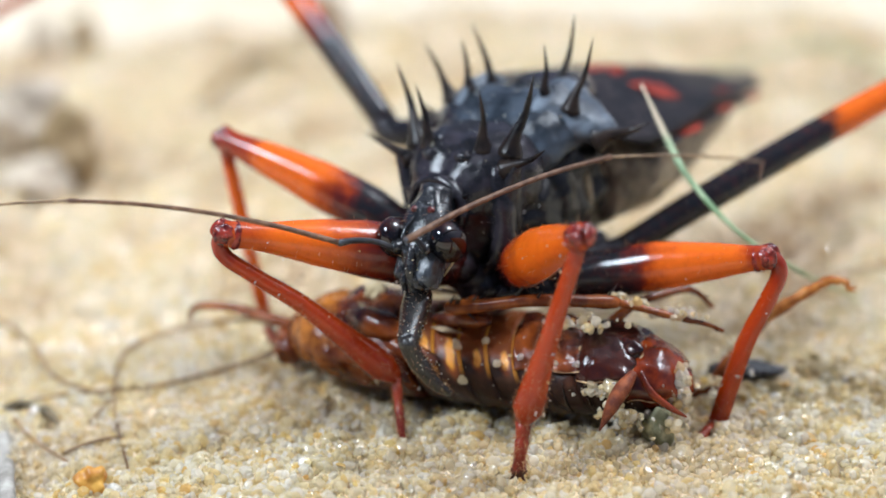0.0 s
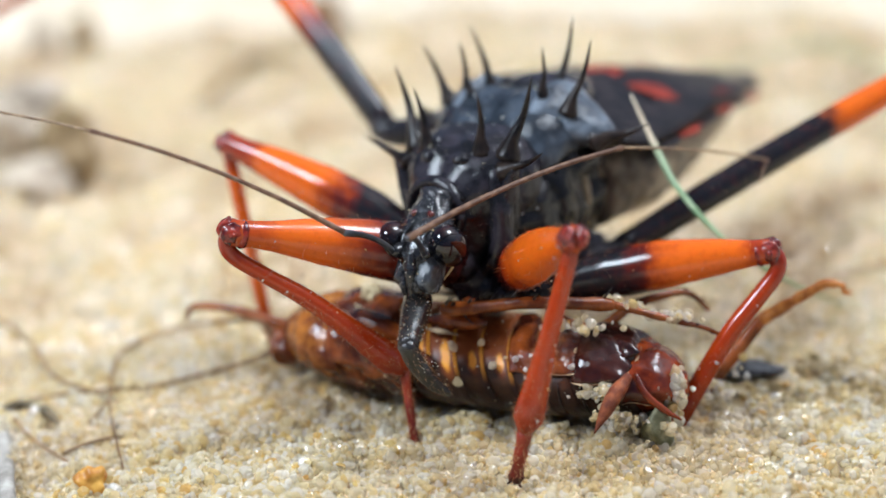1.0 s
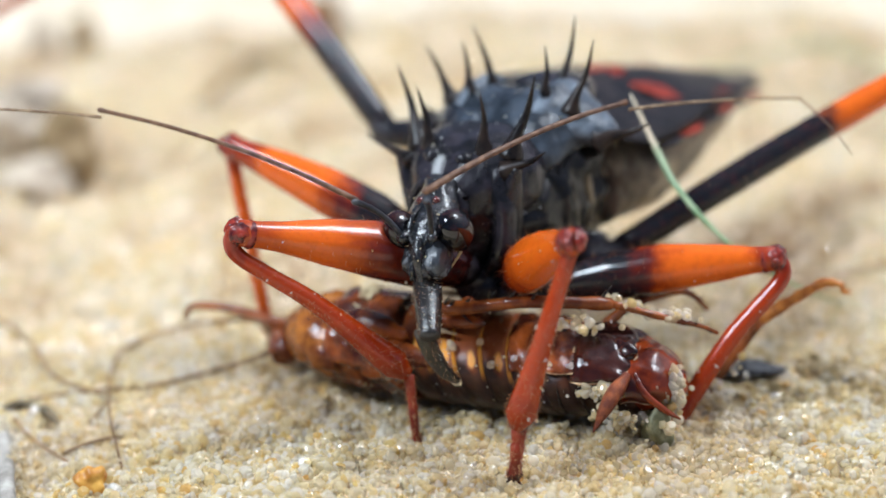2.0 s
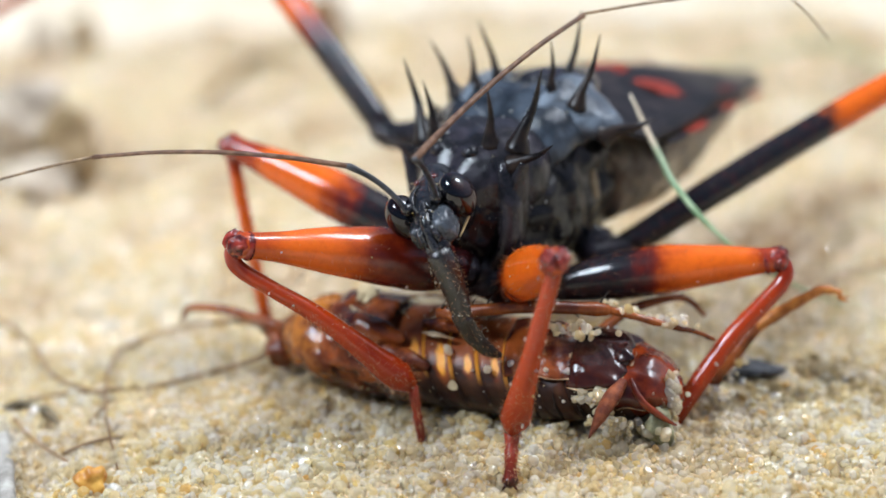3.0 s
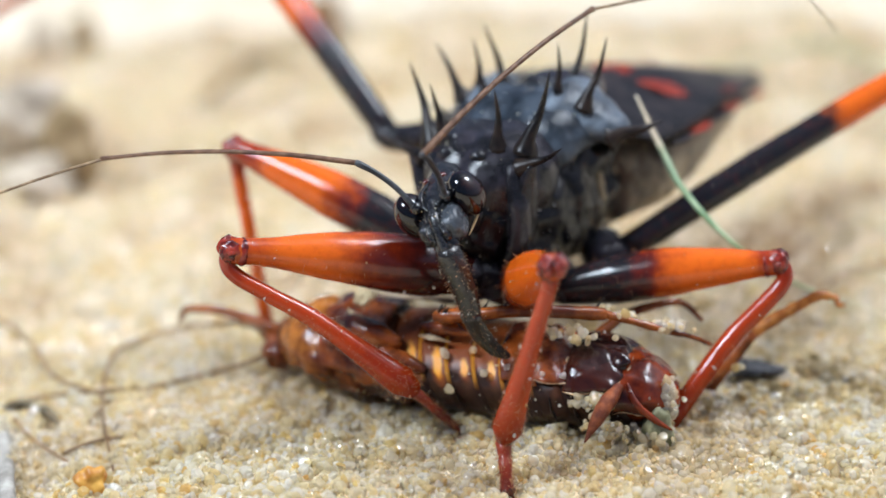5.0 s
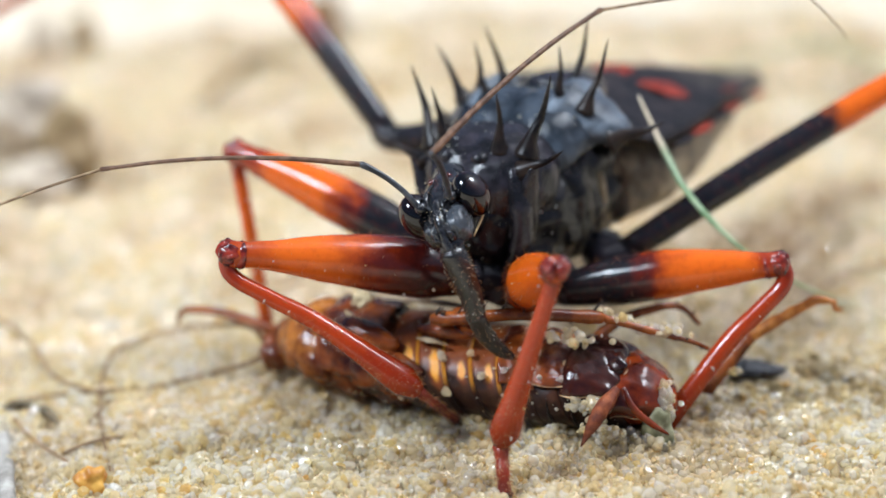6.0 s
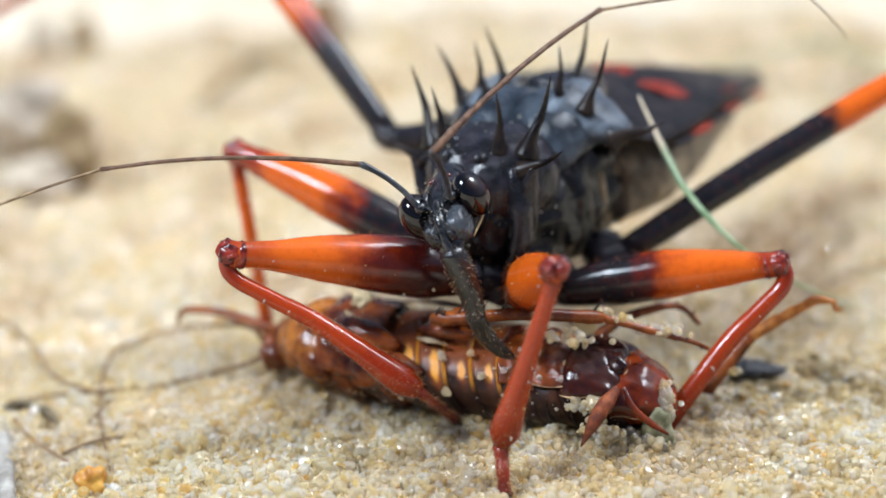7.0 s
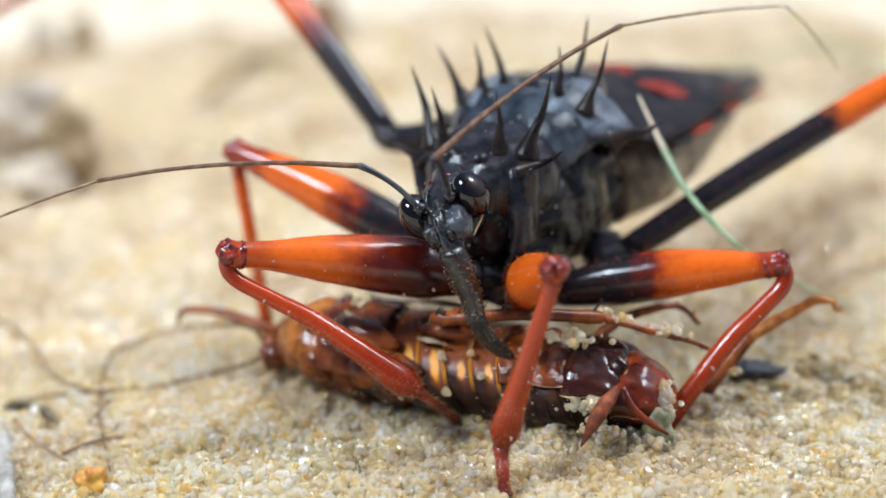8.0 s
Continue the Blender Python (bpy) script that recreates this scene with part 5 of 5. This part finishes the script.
def cap(roach, x0, x1, a0, a1, mat, label, lift=0.12, slant=0.15, bulge=0.12, rim_mat=None, jag=0.0):
    """A hard plate that lies on the body from angle a0 to a1 (degrees; 90 is up, 180 the near side); jag is how far its hind edge strays."""
    bm, grid = bmesh.new(), []
    n, m = 12, 30
    for i in range(n + 1):
        u, row = i / n, []
        for j in range(m + 1):
            w = j / m
            a = radians(a0 + (a1 - a0) * (w + 0.02 * math.sin(6 * u + x0)))
            stray = noise.noise(Vector((w * 3.5, x0, 0))) + 0.5 * noise.noise(Vector((w * 9, x0, 3)))
            x = x0 + (x1 - x0) * u + jag * u * u * stray
            y, z = ring_size(x)
            k = lift + bulge * math.sin(math.pi * u) ** 0.6 * math.sin(math.pi * w) ** 0.4 + 0.10 * u
            p = Vector((x - slant * z * math.sin(a), (y + k) * math.cos(a), (z + k) * math.sin(a)))
            p += Vector((0, math.cos(a), math.sin(a))) * (0.24 * noise.noise(p * 0.9) + 0.10 * noise.noise(p * 2.6))
            row.append((p, Vector((0, math.cos(a), math.sin(a)))))
        grid.append(row)
    top = [[bm.verts.new(p) for p, q in row] for row in grid]
    low = [[bm.verts.new(p - q * 0.14) for p, q in row] for row in grid]
    for s in (top, low):
        for i in range(n):
            for j in range(m):
                bm.faces.new((s[i][j], s[i][j + 1], s[i + 1][j + 1], s[i + 1][j]))
    rim = [(0, k) for k in range(m + 1)] + [(i, m) for i in range(1, n + 1)] + [(n, k) for k in range(m - 1, -1, -1)] + [(i, 0) for i in range(n - 1, 0, -1)]
    for (i, j), (k, l) in zip(rim, rim[1:] + rim[:1]):
        bm.faces.new((top[i][j], top[k][l], low[k][l], low[i][j]))
    ob = part("body_plate", bm, mat, roach, label)
    if rim_mat:
        hem = [row[-1][0] for row in grid]
        for edge, seed in (([p for p, q in grid[-1]], 1), (hem, 2)):
            width = [0.02 + 0.09 * abs(noise.noise(p * 1.3 + Vector((0, 0, seed)))) for p in edge]
            part("plate_rim", tube(bmesh.new(), edge, width, 8, rough=0.2, seed=int(x1 * 10) + seed), rim_mat, ob, "thin translucent plate edge, its glint put into the pale colour")
    return ob


def roach_leg(roach, name, pts, radii, label, spines=0, length=0.7, seed=1, mat=None):
    path = smooth_path(pts, 6)
    ob = part(name, tube(bmesh.new(), path, radii, 10, rough=0.05, seed=seed), mat or M_ROACH_LEG, roach, label)
    rnd, n = random.Random(seed), len(path)
    for k in range(spines):
        i = int((k + 0.5) / spines * (n - 1))
        p, d = path[i], (path[min(i + 1, n - 1)] - path[max(i - 1, 0)]).normalized()
        way = (Vector((0, rnd.uniform(-1, 0.4), rnd.choice((1, 1, -0.8)))) + d * 0.7).normalized()
        bm = tube(bmesh.new(), [p, p + way * length * 0.5, p + way * length * rnd.uniform(0.8, 1.2)], [0.10, 0.07, 0.015], 6)
        part("thorn", bm, M_SPINE, ob)
    return ob


def cockroach():
    roach = tagged(new("cockroach"), "dead glossy red-brown cockroach lying on sand, held by the bug", "insect")
    roach.empty_display_size = 0.002
    hd = part("head", blob(bmesh.new(), (-12.3, -0.4, -0.9), (1.1, 1.2, 1.0), 4, 0.35, 2.0), M_ROACH_LEG, roach, "small dark head")
    plate(roach, -12.3, -8.2, M_SHIELD, "glossy orange neck shield with brown middle", 0.1)
    plate(roach, -8.9, -6.0, M_ROACH_LEG, "red-brown chest ring", 0.2, 0.15)
    plate(roach, -6.5, -3.6, M_ROACH, "dark red chest ring", 0.22, 0.2, 0.35)
    cap(roach, -10.6, -7.6, 60, 190, M_SHIELD, "amber edge of the neck shield", 0.16, 0.3)
    cap(roach, -8.0, -5.4, 50, 176, M_ROACH, "red-brown chest plate", 0.3, 0.35, 0.3)
    cap(roach, -6.0, -3.3, 60, 186, M_ROACH, "dark red chest plate", 0.3, 0.5, 0.3)
    for k in range(8):
        x = -3.4 + 1.62 * k
        mat, label = ((M_BELLY_AMBER, "dark belly ring with amber side"), (M_BELLY_SPOT, "dark belly ring with an amber spot"), (M_BELLY, "smooth dark brown belly ring"))[0 if k < 2 else 1 if k < 5 else 2]
        plate(roach, x, x + 2.0, mat, label, 0.12, 0.08, 0.42)
    plate(roach, 8.6, 12.6, M_ROACH_END, "glossy red-orange end ring crusted with sand", 0.1, 0.15)
    cap(roach, 3.4, 5.4, 70, 158, M_ROACH, "brown rear plate with an amber edge", 0.12, 0.4, 0.12, None, 0.4)
    cap(roach, 4.6, 7.6, 60, 152, M_ROACH, "brown hind plate with a ragged amber edge", 0.26, 0.35, 0.2, M_RIM, 0.8)
    cap(roach, 6.8, 10.2, 54, 160, M_ROACH_DARK, "very glossy purple-brown hind plate", 0.30, 0.2, 0.5, M_RIM, 0.6)
    cap(roach, 9.5, 12.3, 56, 190, M_ROACH_END, "glassy dark red end plate", 0.2, 0.1, 0.35, M_RIM, 0.3)
    fold = blob(bmesh.new(), (9.0, -1.3, 2.25), (0.95, 0.8, 0.42), 4, 0.25, 1.6, Matrix.Rotation(radians(28), 3, "X"))
    part("plate_fold", fold, M_ROACH_DARK, roach, "wet glossy bulge on the hind plate")
    # Pale creases draw in the glints round the wet bulge.
    for pts in ([(8.3, -2.0, 1.95), (8.7, -1.7, 2.3), (8.9, -1.2, 2.5), (9.3, -0.7, 2.5)], [(9.7, -1.9, 1.6), (9.95, -1.5, 1.85), (10.0, -1.0, 2.05), (9.9, -0.4, 2.2)], [(9.4, -2.3, 1.2), (9.75, -2.1, 1.35), (10.1, -1.9, 1.35)]):
        crease = tube(bmesh.new(), smooth_path(pts, 6), [(0, 0.02), (0.4, 0.07), (0.6, 0.04), (1, 0.02)], 8, rough=0.3, seed=int(pts[0][0] * 10))
        part("plate_rim", crease, M_RIM, roach)
    for k in range(4):
        x = 4.6 + 1.35 * k
        y, z = ring_size(x)
        path = [(x - 0.3 * math.sin(q) + 0.25 * (q - 3.0), (y + 0.12) * math.cos(q), (z + 0.12) * math.sin(q)) for q in [radians(166 + 7 * j) for j in range(9)]]
        part("belly_seam", tube(bmesh.new(), path, [(0, 0.02), (0.5, 0.09), (1, 0.03)], 6), M_SPINE, roach)
    crumb = blob(bmesh.new(), (-6.81, 0.1, 2.95), (0.75, 0.6, 0.7), 4, 0.6, 2.2)
    part("stuck_crumb", crumb, M_CRUMB, roach, "pale yellow crumb of caked sand")
    hem = tube(bmesh.new(), smooth_path([(-7.4, 0.8, 3.1), (-4.6, 0.8, 3.3), (-2.2, 0.7, 3.5), (0.4, 0.5, 3.5)], 6), [(0, 0.1), (0.4, 0.2), (0.7, 0.34), (1, 0.1)], 10, 0.5, rough=0.12, seed=8)
    part("membrane", hem, M_MEMBRANE, roach, "pale tan wing hem along the back")
    strip = tube(bmesh.new(), smooth_path([(-2.4, -2.5, 2.55), (-1.4, -2.7, 2.6), (-0.4, -2.7, 2.5)], 6), [(0, 0.1), (0.4, 0.3), (1, 0.08)], 10, 0.4, rough=0.15, seed=6)
    part("membrane", strip, M_MEMBRANE, roach, "pale creased membrane flake")
    for pts, r in (([(-7.6, -2.2, 2.4), (-5.6, -3.0, 2.5), (-3.4, -3.2, 2.2)], 0.95), ([(-5.2, -3.3, 1.7), (-3.4, -3.6, 1.3), (-1.6, -3.6, 0.9)], 0.7), ([(-2.6, -1.6, 2.7), (-0.8, -2.0, 3.0), (1.2, -2.4, 3.3)], 0.5)):
        roach_leg(roach, "thigh", pts, [(0, 0.5 * r), (0.3, r), (0.7, 0.9 * r), (1, 0.4 * r)], "folded dark red thigh", 0, 0, int(r * 100), M_ROACH)
    roach_leg(roach, "thigh", [(0.0, 0.6, 2.2), (-0.4, -1.2, 3.5), (0.3, -2.5, 4.5)], [(0, 0.7), (1, 0.42)], "", 0)
    roach_leg(roach, "shin", [(-1.35, -2.75, 4.02), (-0.9, -2.75, 4.1), (0.42, -2.7, 4.32), (3.88, -2.15, 4.87), (8.13, -0.14, 4.45)], [(0, 0.3), (0.06, 0.46), (0.2, 0.42), (0.35, 0.36), (0.85, 0.38), (0.96, 0.44), (1, 0.34)], "red-brown thorny hind leg", 14, 1.15, 2)
    roach_leg(roach, "foot", [(8.1, -0.14, 4.45), (10.98, 1.08, 3.45), (12.75, 2.02, 2.76), (13.66, 2.68, 2.15)], [(0, 0.24), (0.3, 0.2), (0.45, 0.26), (0.5, 0.18), (0.68, 0.22), (0.72, 0.15), (1, 0.12)], "slim sandy foot", 4, 0.35, 3)
    roach_leg(roach, "shin", [(7.11, 1.58, 2.2), (8.3, 3.31, 2.94), (10.14, 5.27, 3.17), (11.12, 6.1, 2.88), (12.06, 6.55, 1.8)], [(0, 0.35), (0.5, 0.26), (1, 0.13)], "thin brown leg behind the body", 4, 0.4, 4)
    roach_leg(roach, "shin", [(10.4, 2.8, -2.2), (12.45, 4.22, -2.3), (13.61, 4.86, -0.72), (15.33, 6.06, 1.79)], [(0, 0.45), (0.4, 0.5), (1, 0.4)], "sandy red-brown leg lying out", 10, 0.6, 5)
    roach_leg(roach, "foot", [(15.33, 6.06, 1.79), (17.06, 6.87, 2.92), (18.0, 7.3, 3.5), (18.74, 7.71, 3.89), (19.3, 7.9, 3.85)], [(0, 0.4), (0.3, 0.38), (0.48, 0.3), (0.52, 0.36), (0.75, 0.27), (0.8, 0.32), (1, 0.26)], "raised amber-brown foot with hooked claws", 7, 0.3, 6, M_FOOT)
    for s in (0, 1):
        roach_leg(roach, "claw", [(19.25, 7.9, 3.85), (19.7, 7.9 + 0.25 * s, 3.75), (19.85, 7.9 + 0.25 * s, 3.35), (20.35, 8.0, 3.25 + 0.3 * s)], [(0, 0.17), (0.6, 0.11), (1, 0.02)], "", 0, 0, 7, M_FOOT)
    roach_leg(roach, "shin", [(-12.0, 0.8, -0.3), (-13.77, 0.8, 0.08), (-16.54, 0.89, 0.5), (-19.08, 0.97, 0.26), (-19.49, 0.54, -0.5)], [(0, 0.4), (0.4, 0.33), (0.9, 0.2), (1, 0.1)], "fore leg stretched out on the sand", 5, 0.4, 8)
    roach_leg(roach, "feeler", [(-13.20, -0.13, -0.51), (-14.75, 0.27, 0.19), (-21.56, 5.22, -3.14), (-24.07, 2.18, -3.44), (-24.22, -0.13, -3.73), (-22.29, -4.61, -3.32), (-20.38, -8.13, -3.44), (-17.52, -12.45, -4.00)],
              [(0, 0.15), (0.4, 0.12), (1, 0.07)], "long thin brown feeler curled on the sand", 0, 0, 9, M_THREAD)
    roach_leg(roach, "feeler", [(-13.00, -0.40, -1.10), (-13.79, -1.19, -1.50), (-16.46, -0.52, -2.87), (-19.67, -2.66, -3.43), (-22.49, -3.97, -3.57), (-25.59, -4.79, -4.02), (-27.76, -6.51, -4.06)],
              [(0, 0.15), (0.4, 0.12), (1, 0.07)], "long thin brown feeler lying on the sand", 0, 0, 10, M_THREAD)
    roach_leg(roach, "cercus", [(9.78, -2.6, 1.3), (9.4, -3.9, 0.7), (9.0, -4.9, -0.2), (8.7, -5.7, -1.0)], [(0, 0.26), (0.3, 0.48), (0.6, 0.42), (1, 0.04)], "pointed brown tail feeler", 0, 0, 11, M_CERCUS)
    roach_leg(roach, "tail_strap", [(10.2, -2.6, 1.5), (10.9, -3.0, 0.5), (12.0, -2.7, -0.5), (12.8, -2.2, -1.2)], [(0, 0.12), (0.3, 0.24), (0.7, 0.2), (1, 0.06)], "rusty strap folded at the tail", 0, 0, 12, M_ROACH_END)
    rnd = random.Random(5)
    for c, spread, n in (((6.4, -1.5, 3.5), (1.6, 0.5, 0.45), 46), ((8.4, -3.3, 0.3), (1.2, 0.3, 0.5), 60), ((9.8, -3.6, -1.0), (1.4, 0.5, 0.8), 70), ((12.2, -1.2, 0.0), (0.5, 0.6, 1.6), 110), ((11.8, -2.6, -1.6), (1.0, 0.5, 0.5), 40),
                         ((-6.9, -2.0, 2.4), (0.7, 0.5, 0.6), 40), ((13.0, 3.4, -1.6), (0.9, 0.8, 0.5), 24), ((2.0, -2.6, 1.4), (5.0, 0.5, 1.5), 10), ((9.0, 0.2, 4.4), (1.2, 0.5, 0.12), 16), ((11.4, 1.3, 3.5), (1.3, 0.5, 0.2), 24), ((14.0, 5.2, -0.4), (0.9, 0.5, 1.2), 30)):
        spots = []
        for _ in range(n):
            x, y, z = (c[k] + rnd.gauss(0, 0.5) * spread[k] for k in range(3))
            if rnd.random() < 0.2:
                x += rnd.uniform(-1.2, 0.6)
            b, h = ring_size(x)
            rr = math.hypot(y / b, z / h)
            if 0.2 < rr < 1.12 and x < 12.4:
                y, z = y * 1.1 / rr, z * 1.1 / rr
            spots.append((x, y, z, 0.16 * rnd.choice((0.6, 0.8, 1.0, 1.2, 1.5, 1.8))))
        g = grain_field("stuck_sand", "", spots, 2, M_GRAIN)
        g.parent = roach
    specks = []
    for _ in range(160):
        x, q = rnd.uniform(-9, 11.5), radians(rnd.uniform(70, 210))
        w, h = ring_size(x)
        specks.append((x - 0.3 * math.sin(q), (w + 0.15) * math.cos(q), (h + 0.15) * math.sin(q), rnd.choice((0.03, 0.04, 0.05, 0.08))))
    grit(roach, specks)
    return roach


roach = cockroach()


# ---- small things on the sand ----
GROUPS = {"clod": "pale clods on the sand", "dark_lump": "bark crumbs on the sand", "pebble": "pebbles on the sand", "root_fibre": "root fibres on the sand", "twig": "twigs on the sand"}


def stone(name, c, size, mat, label, category, rough=0.35, freq=1.3, turn=0.0, sub=4):
    bm = blob(bmesh.new(), (0, 0, 0), size, sub, rough, freq, Matrix.Rotation(turn, 3, "Z"))
    ob = finish(name, bm, mat)
    ob.location = Vector(c) * MM
    return tagged(ob, label, category, GROUPS.get(name, ""))


def strand(name, pts, radii, mat, label, category, flat=1.0, seed=1):
    ob = finish(name, tube(bmesh.new(), smooth_path(pts, 7), radii, 8, flat, rough=0.06, seed=seed), mat)
    return tagged(ob, label, category, GROUPS.get(name, ""))


def on_sand(x, y, up=0.0):
    return (x, y, height(x, y) + up)


stone("pebble", on_sand(-19.9, -2.6, 0.5), (1.0, 0.85, 1.0), M_YELLOW, "small amber-yellow pebble half sunk in sand", "pebble", 0.4, 1.6)
stone("pebble", on_sand(12.3, -1.3, 0.8), (0.95, 0.85, 1.5), M_GREEN, "rough grey-green pebble beside the cockroach", "pebble", 0.35, 1.4, 0.4)
chip = tube(bmesh.new(), smooth_path([(-2.2, -0.3, 0.1), (-0.8, 0.1, 0.25), (0.8, 0.1, 0.2), (1.8, 0.25, 0.1), (2.4, 0.5, 0.0)], 5), [(0, 0.7), (0.3, 0.95), (0.6, 0.8), (0.85, 0.45), (1, 0.1)], 12, 0.55, rough=0.14, seed=11)
chip = tagged(finish("chip", chip, M_CHIP, smooth=False), "charred black wood flake lying on sand", "debris")
chip.location = Vector(on_sand(18.4, 7.6, 0.5)) * MM
strand("twig", [on_sand(-26.5, 6.1, 0.2), on_sand(-25.9, 3.3, 0.5), on_sand(-24.4, -4.8, 0.5), on_sand(-23.9, -8.0, 0.3)], [(0, 0.25), (0.2, 0.5), (1, 0.5)], M_TWIG, "weathered grey twig lying on sand", "twig", seed=2)
strand("twig", [on_sand(-26.6, 7.2, 0.2), on_sand(-25.6, 8.2, 0.5), on_sand(-24.0, 6.9, 0.4), on_sand(-22.8, 5.6, 0.1)], [(0, 0.22), (0.4, 0.34), (0.8, 0.3), (1, 0.1)], M_DARK_SHRED, "short dark grey bark shred on sand", "twig", seed=3)
# Olive-brown lump fills in for the dark, shaded hollow beside the clod.
stone("dark_lump", on_sand(-27.7, 46.5, 3.2), (2.3, 1.9, 3.3), M_OLIVE, "olive-brown lump standing in for a shaded hollow", "debris", 0.4, 1.3, 0.2, 4)
stone("clod", on_sand(-31.4, 51.7, 2.6), (3.6, 2.5, 3.4), M_CLOD, "pale grey sandstone clod beside a dark lump", "clod", 0.4, 1.4, 0.3, 4)
stone("clod", on_sand(-29.8, 43.6, 0.8), (3.0, 2.0, 2.0), M_CLOD, "low tan clod half sunk in sand", "clod", 0.4, 1.4, 0.8, 4)
stone("dark_lump", on_sand(-31.0, 78.0, 1.6), (1.2, 1.2, 1.8), M_OLIVE, "small bark crumb far back on the sand", "debris", 0.4, 1.5, 0.8, 4)
stone("dark_lump", on_sand(-34.6, 77.5, 1.6), (1.0, 1.2, 1.5), M_CLOD, "small bark crumb far back on the sand", "debris", 0.4, 1.5, 1.1, 4)
stone("dark_lump", on_sand(-10.0, 76.1, 1.6), (1.8, 1.5, 2.2), M_LITTER, "reddish brown bark crumb far back on the sand", "debris", 0.4, 1.5, 0.2, 4)
strand("twig", [on_sand(-19.5, 60, 0.4), on_sand(-16.0, 66, 0.9), on_sand(-12.5, 70, 0.5)], [(0, 0.3), (0.5, 0.6), (1, 0.3)], M_OLIVE, "dull brown twig far back on the sand", "twig", seed=12)
strand("grass_blade", [on_sand(20, 66, -0.2), on_sand(26, 64, 3.0), on_sand(32, 62, 3.2), on_sand(40, 58, 0.0)], [(0, 0.4), (0.5, 0.5), (1, 0.3)], M_GRASS, "dry olive grass blade arched far back on the sand", "grass", 0.5, 7)
strand("root_fibre", [on_sand(-29.3, 20.4, 0.3), on_sand(-27.9, 18.3, 0.5), on_sand(-25.9, 15.5, 0.6), on_sand(-24.1, 11.3, 0.4), on_sand(-20.6, 8.0, 0.3)], [(0, 0.12), (1, 0.10)], M_THREAD, "thin brown root fibre on the sand", "fibre", seed=8)
strand("root_fibre", [on_sand(-20.2, 7.7, 0.3), on_sand(-20.6, 6.9, 0.4), on_sand(-21.0, 4.9, 0.2)], [(0, 0.10), (1, 0.14)], M_THREAD, "short pale root fibre on the sand", "fibre", seed=9)
strand("root_fibre", [on_sand(-22.2, 1.8, 0.3), on_sand(-21.1, 1.9, 0.5), on_sand(-19.6, 2.8, 0.4), on_sand(-18.8, 2.9, 0.3)], [(0, 0.10), (1, 0.08)], M_THREAD, "thin kinked root fibre on the sand", "fibre", seed=13)
strand("root_fibre", [on_sand(-25.8, 5.6, 0.3), on_sand(-24.2, 3.6, 0.4), on_sand(-21.3, -0.4, 0.2)], [(0, 0.08), (1, 0.07)], M_LITTER, "hair-thin brown root fibre on the sand", "fibre", seed=14)
strand("root_fibre", [on_sand(24, 20, 0.2), on_sand(27, 22.5, 0.8), on_sand(33, 27, 0.3)], [(0, 0.12), (1, 0.1)], M_LITTER, "dark fibre lying on the sand", "fibre", seed=10)
grass = strand("grass_blade", [(11.4, 13.8, 16.3), (12.9, 12.03, 13.47), (14.16, 10.14, 11.57), (16.96, 8.6, 8.88), (20.9, 9.8, 5.8), (25.0, 17.0, 1.2), (26.4, 19.5, -0.3)],
               [(0, 0.08), (0.12, 0.26), (0.6, 0.24), (1, 0.16)], M_BLADE, "thin dry green grass blade rising from the sand", "grass", 0.5, 4)


def motions():
    world_pose = [bug_pose(i) for i in range(len(TIMES))]
    walk(bug, [(t, metres(m)) for t, m in zip(TIMES, world_pose)])
    for ob, poses in MOVES:
        walk(ob, [(t, metres(w.inverted() @ m)) for t, w, m in zip(TIMES, world_pose, poses)])
    walk(roach, [(t, metres(roach_pose(i))) for i, t in enumerate(TIMES)])
    walk(grass, [(t, pose(s[0] * MM, 0, s[1] * MM)) for t, s in zip(TIMES, GRASS_SHIFT)])


motions()
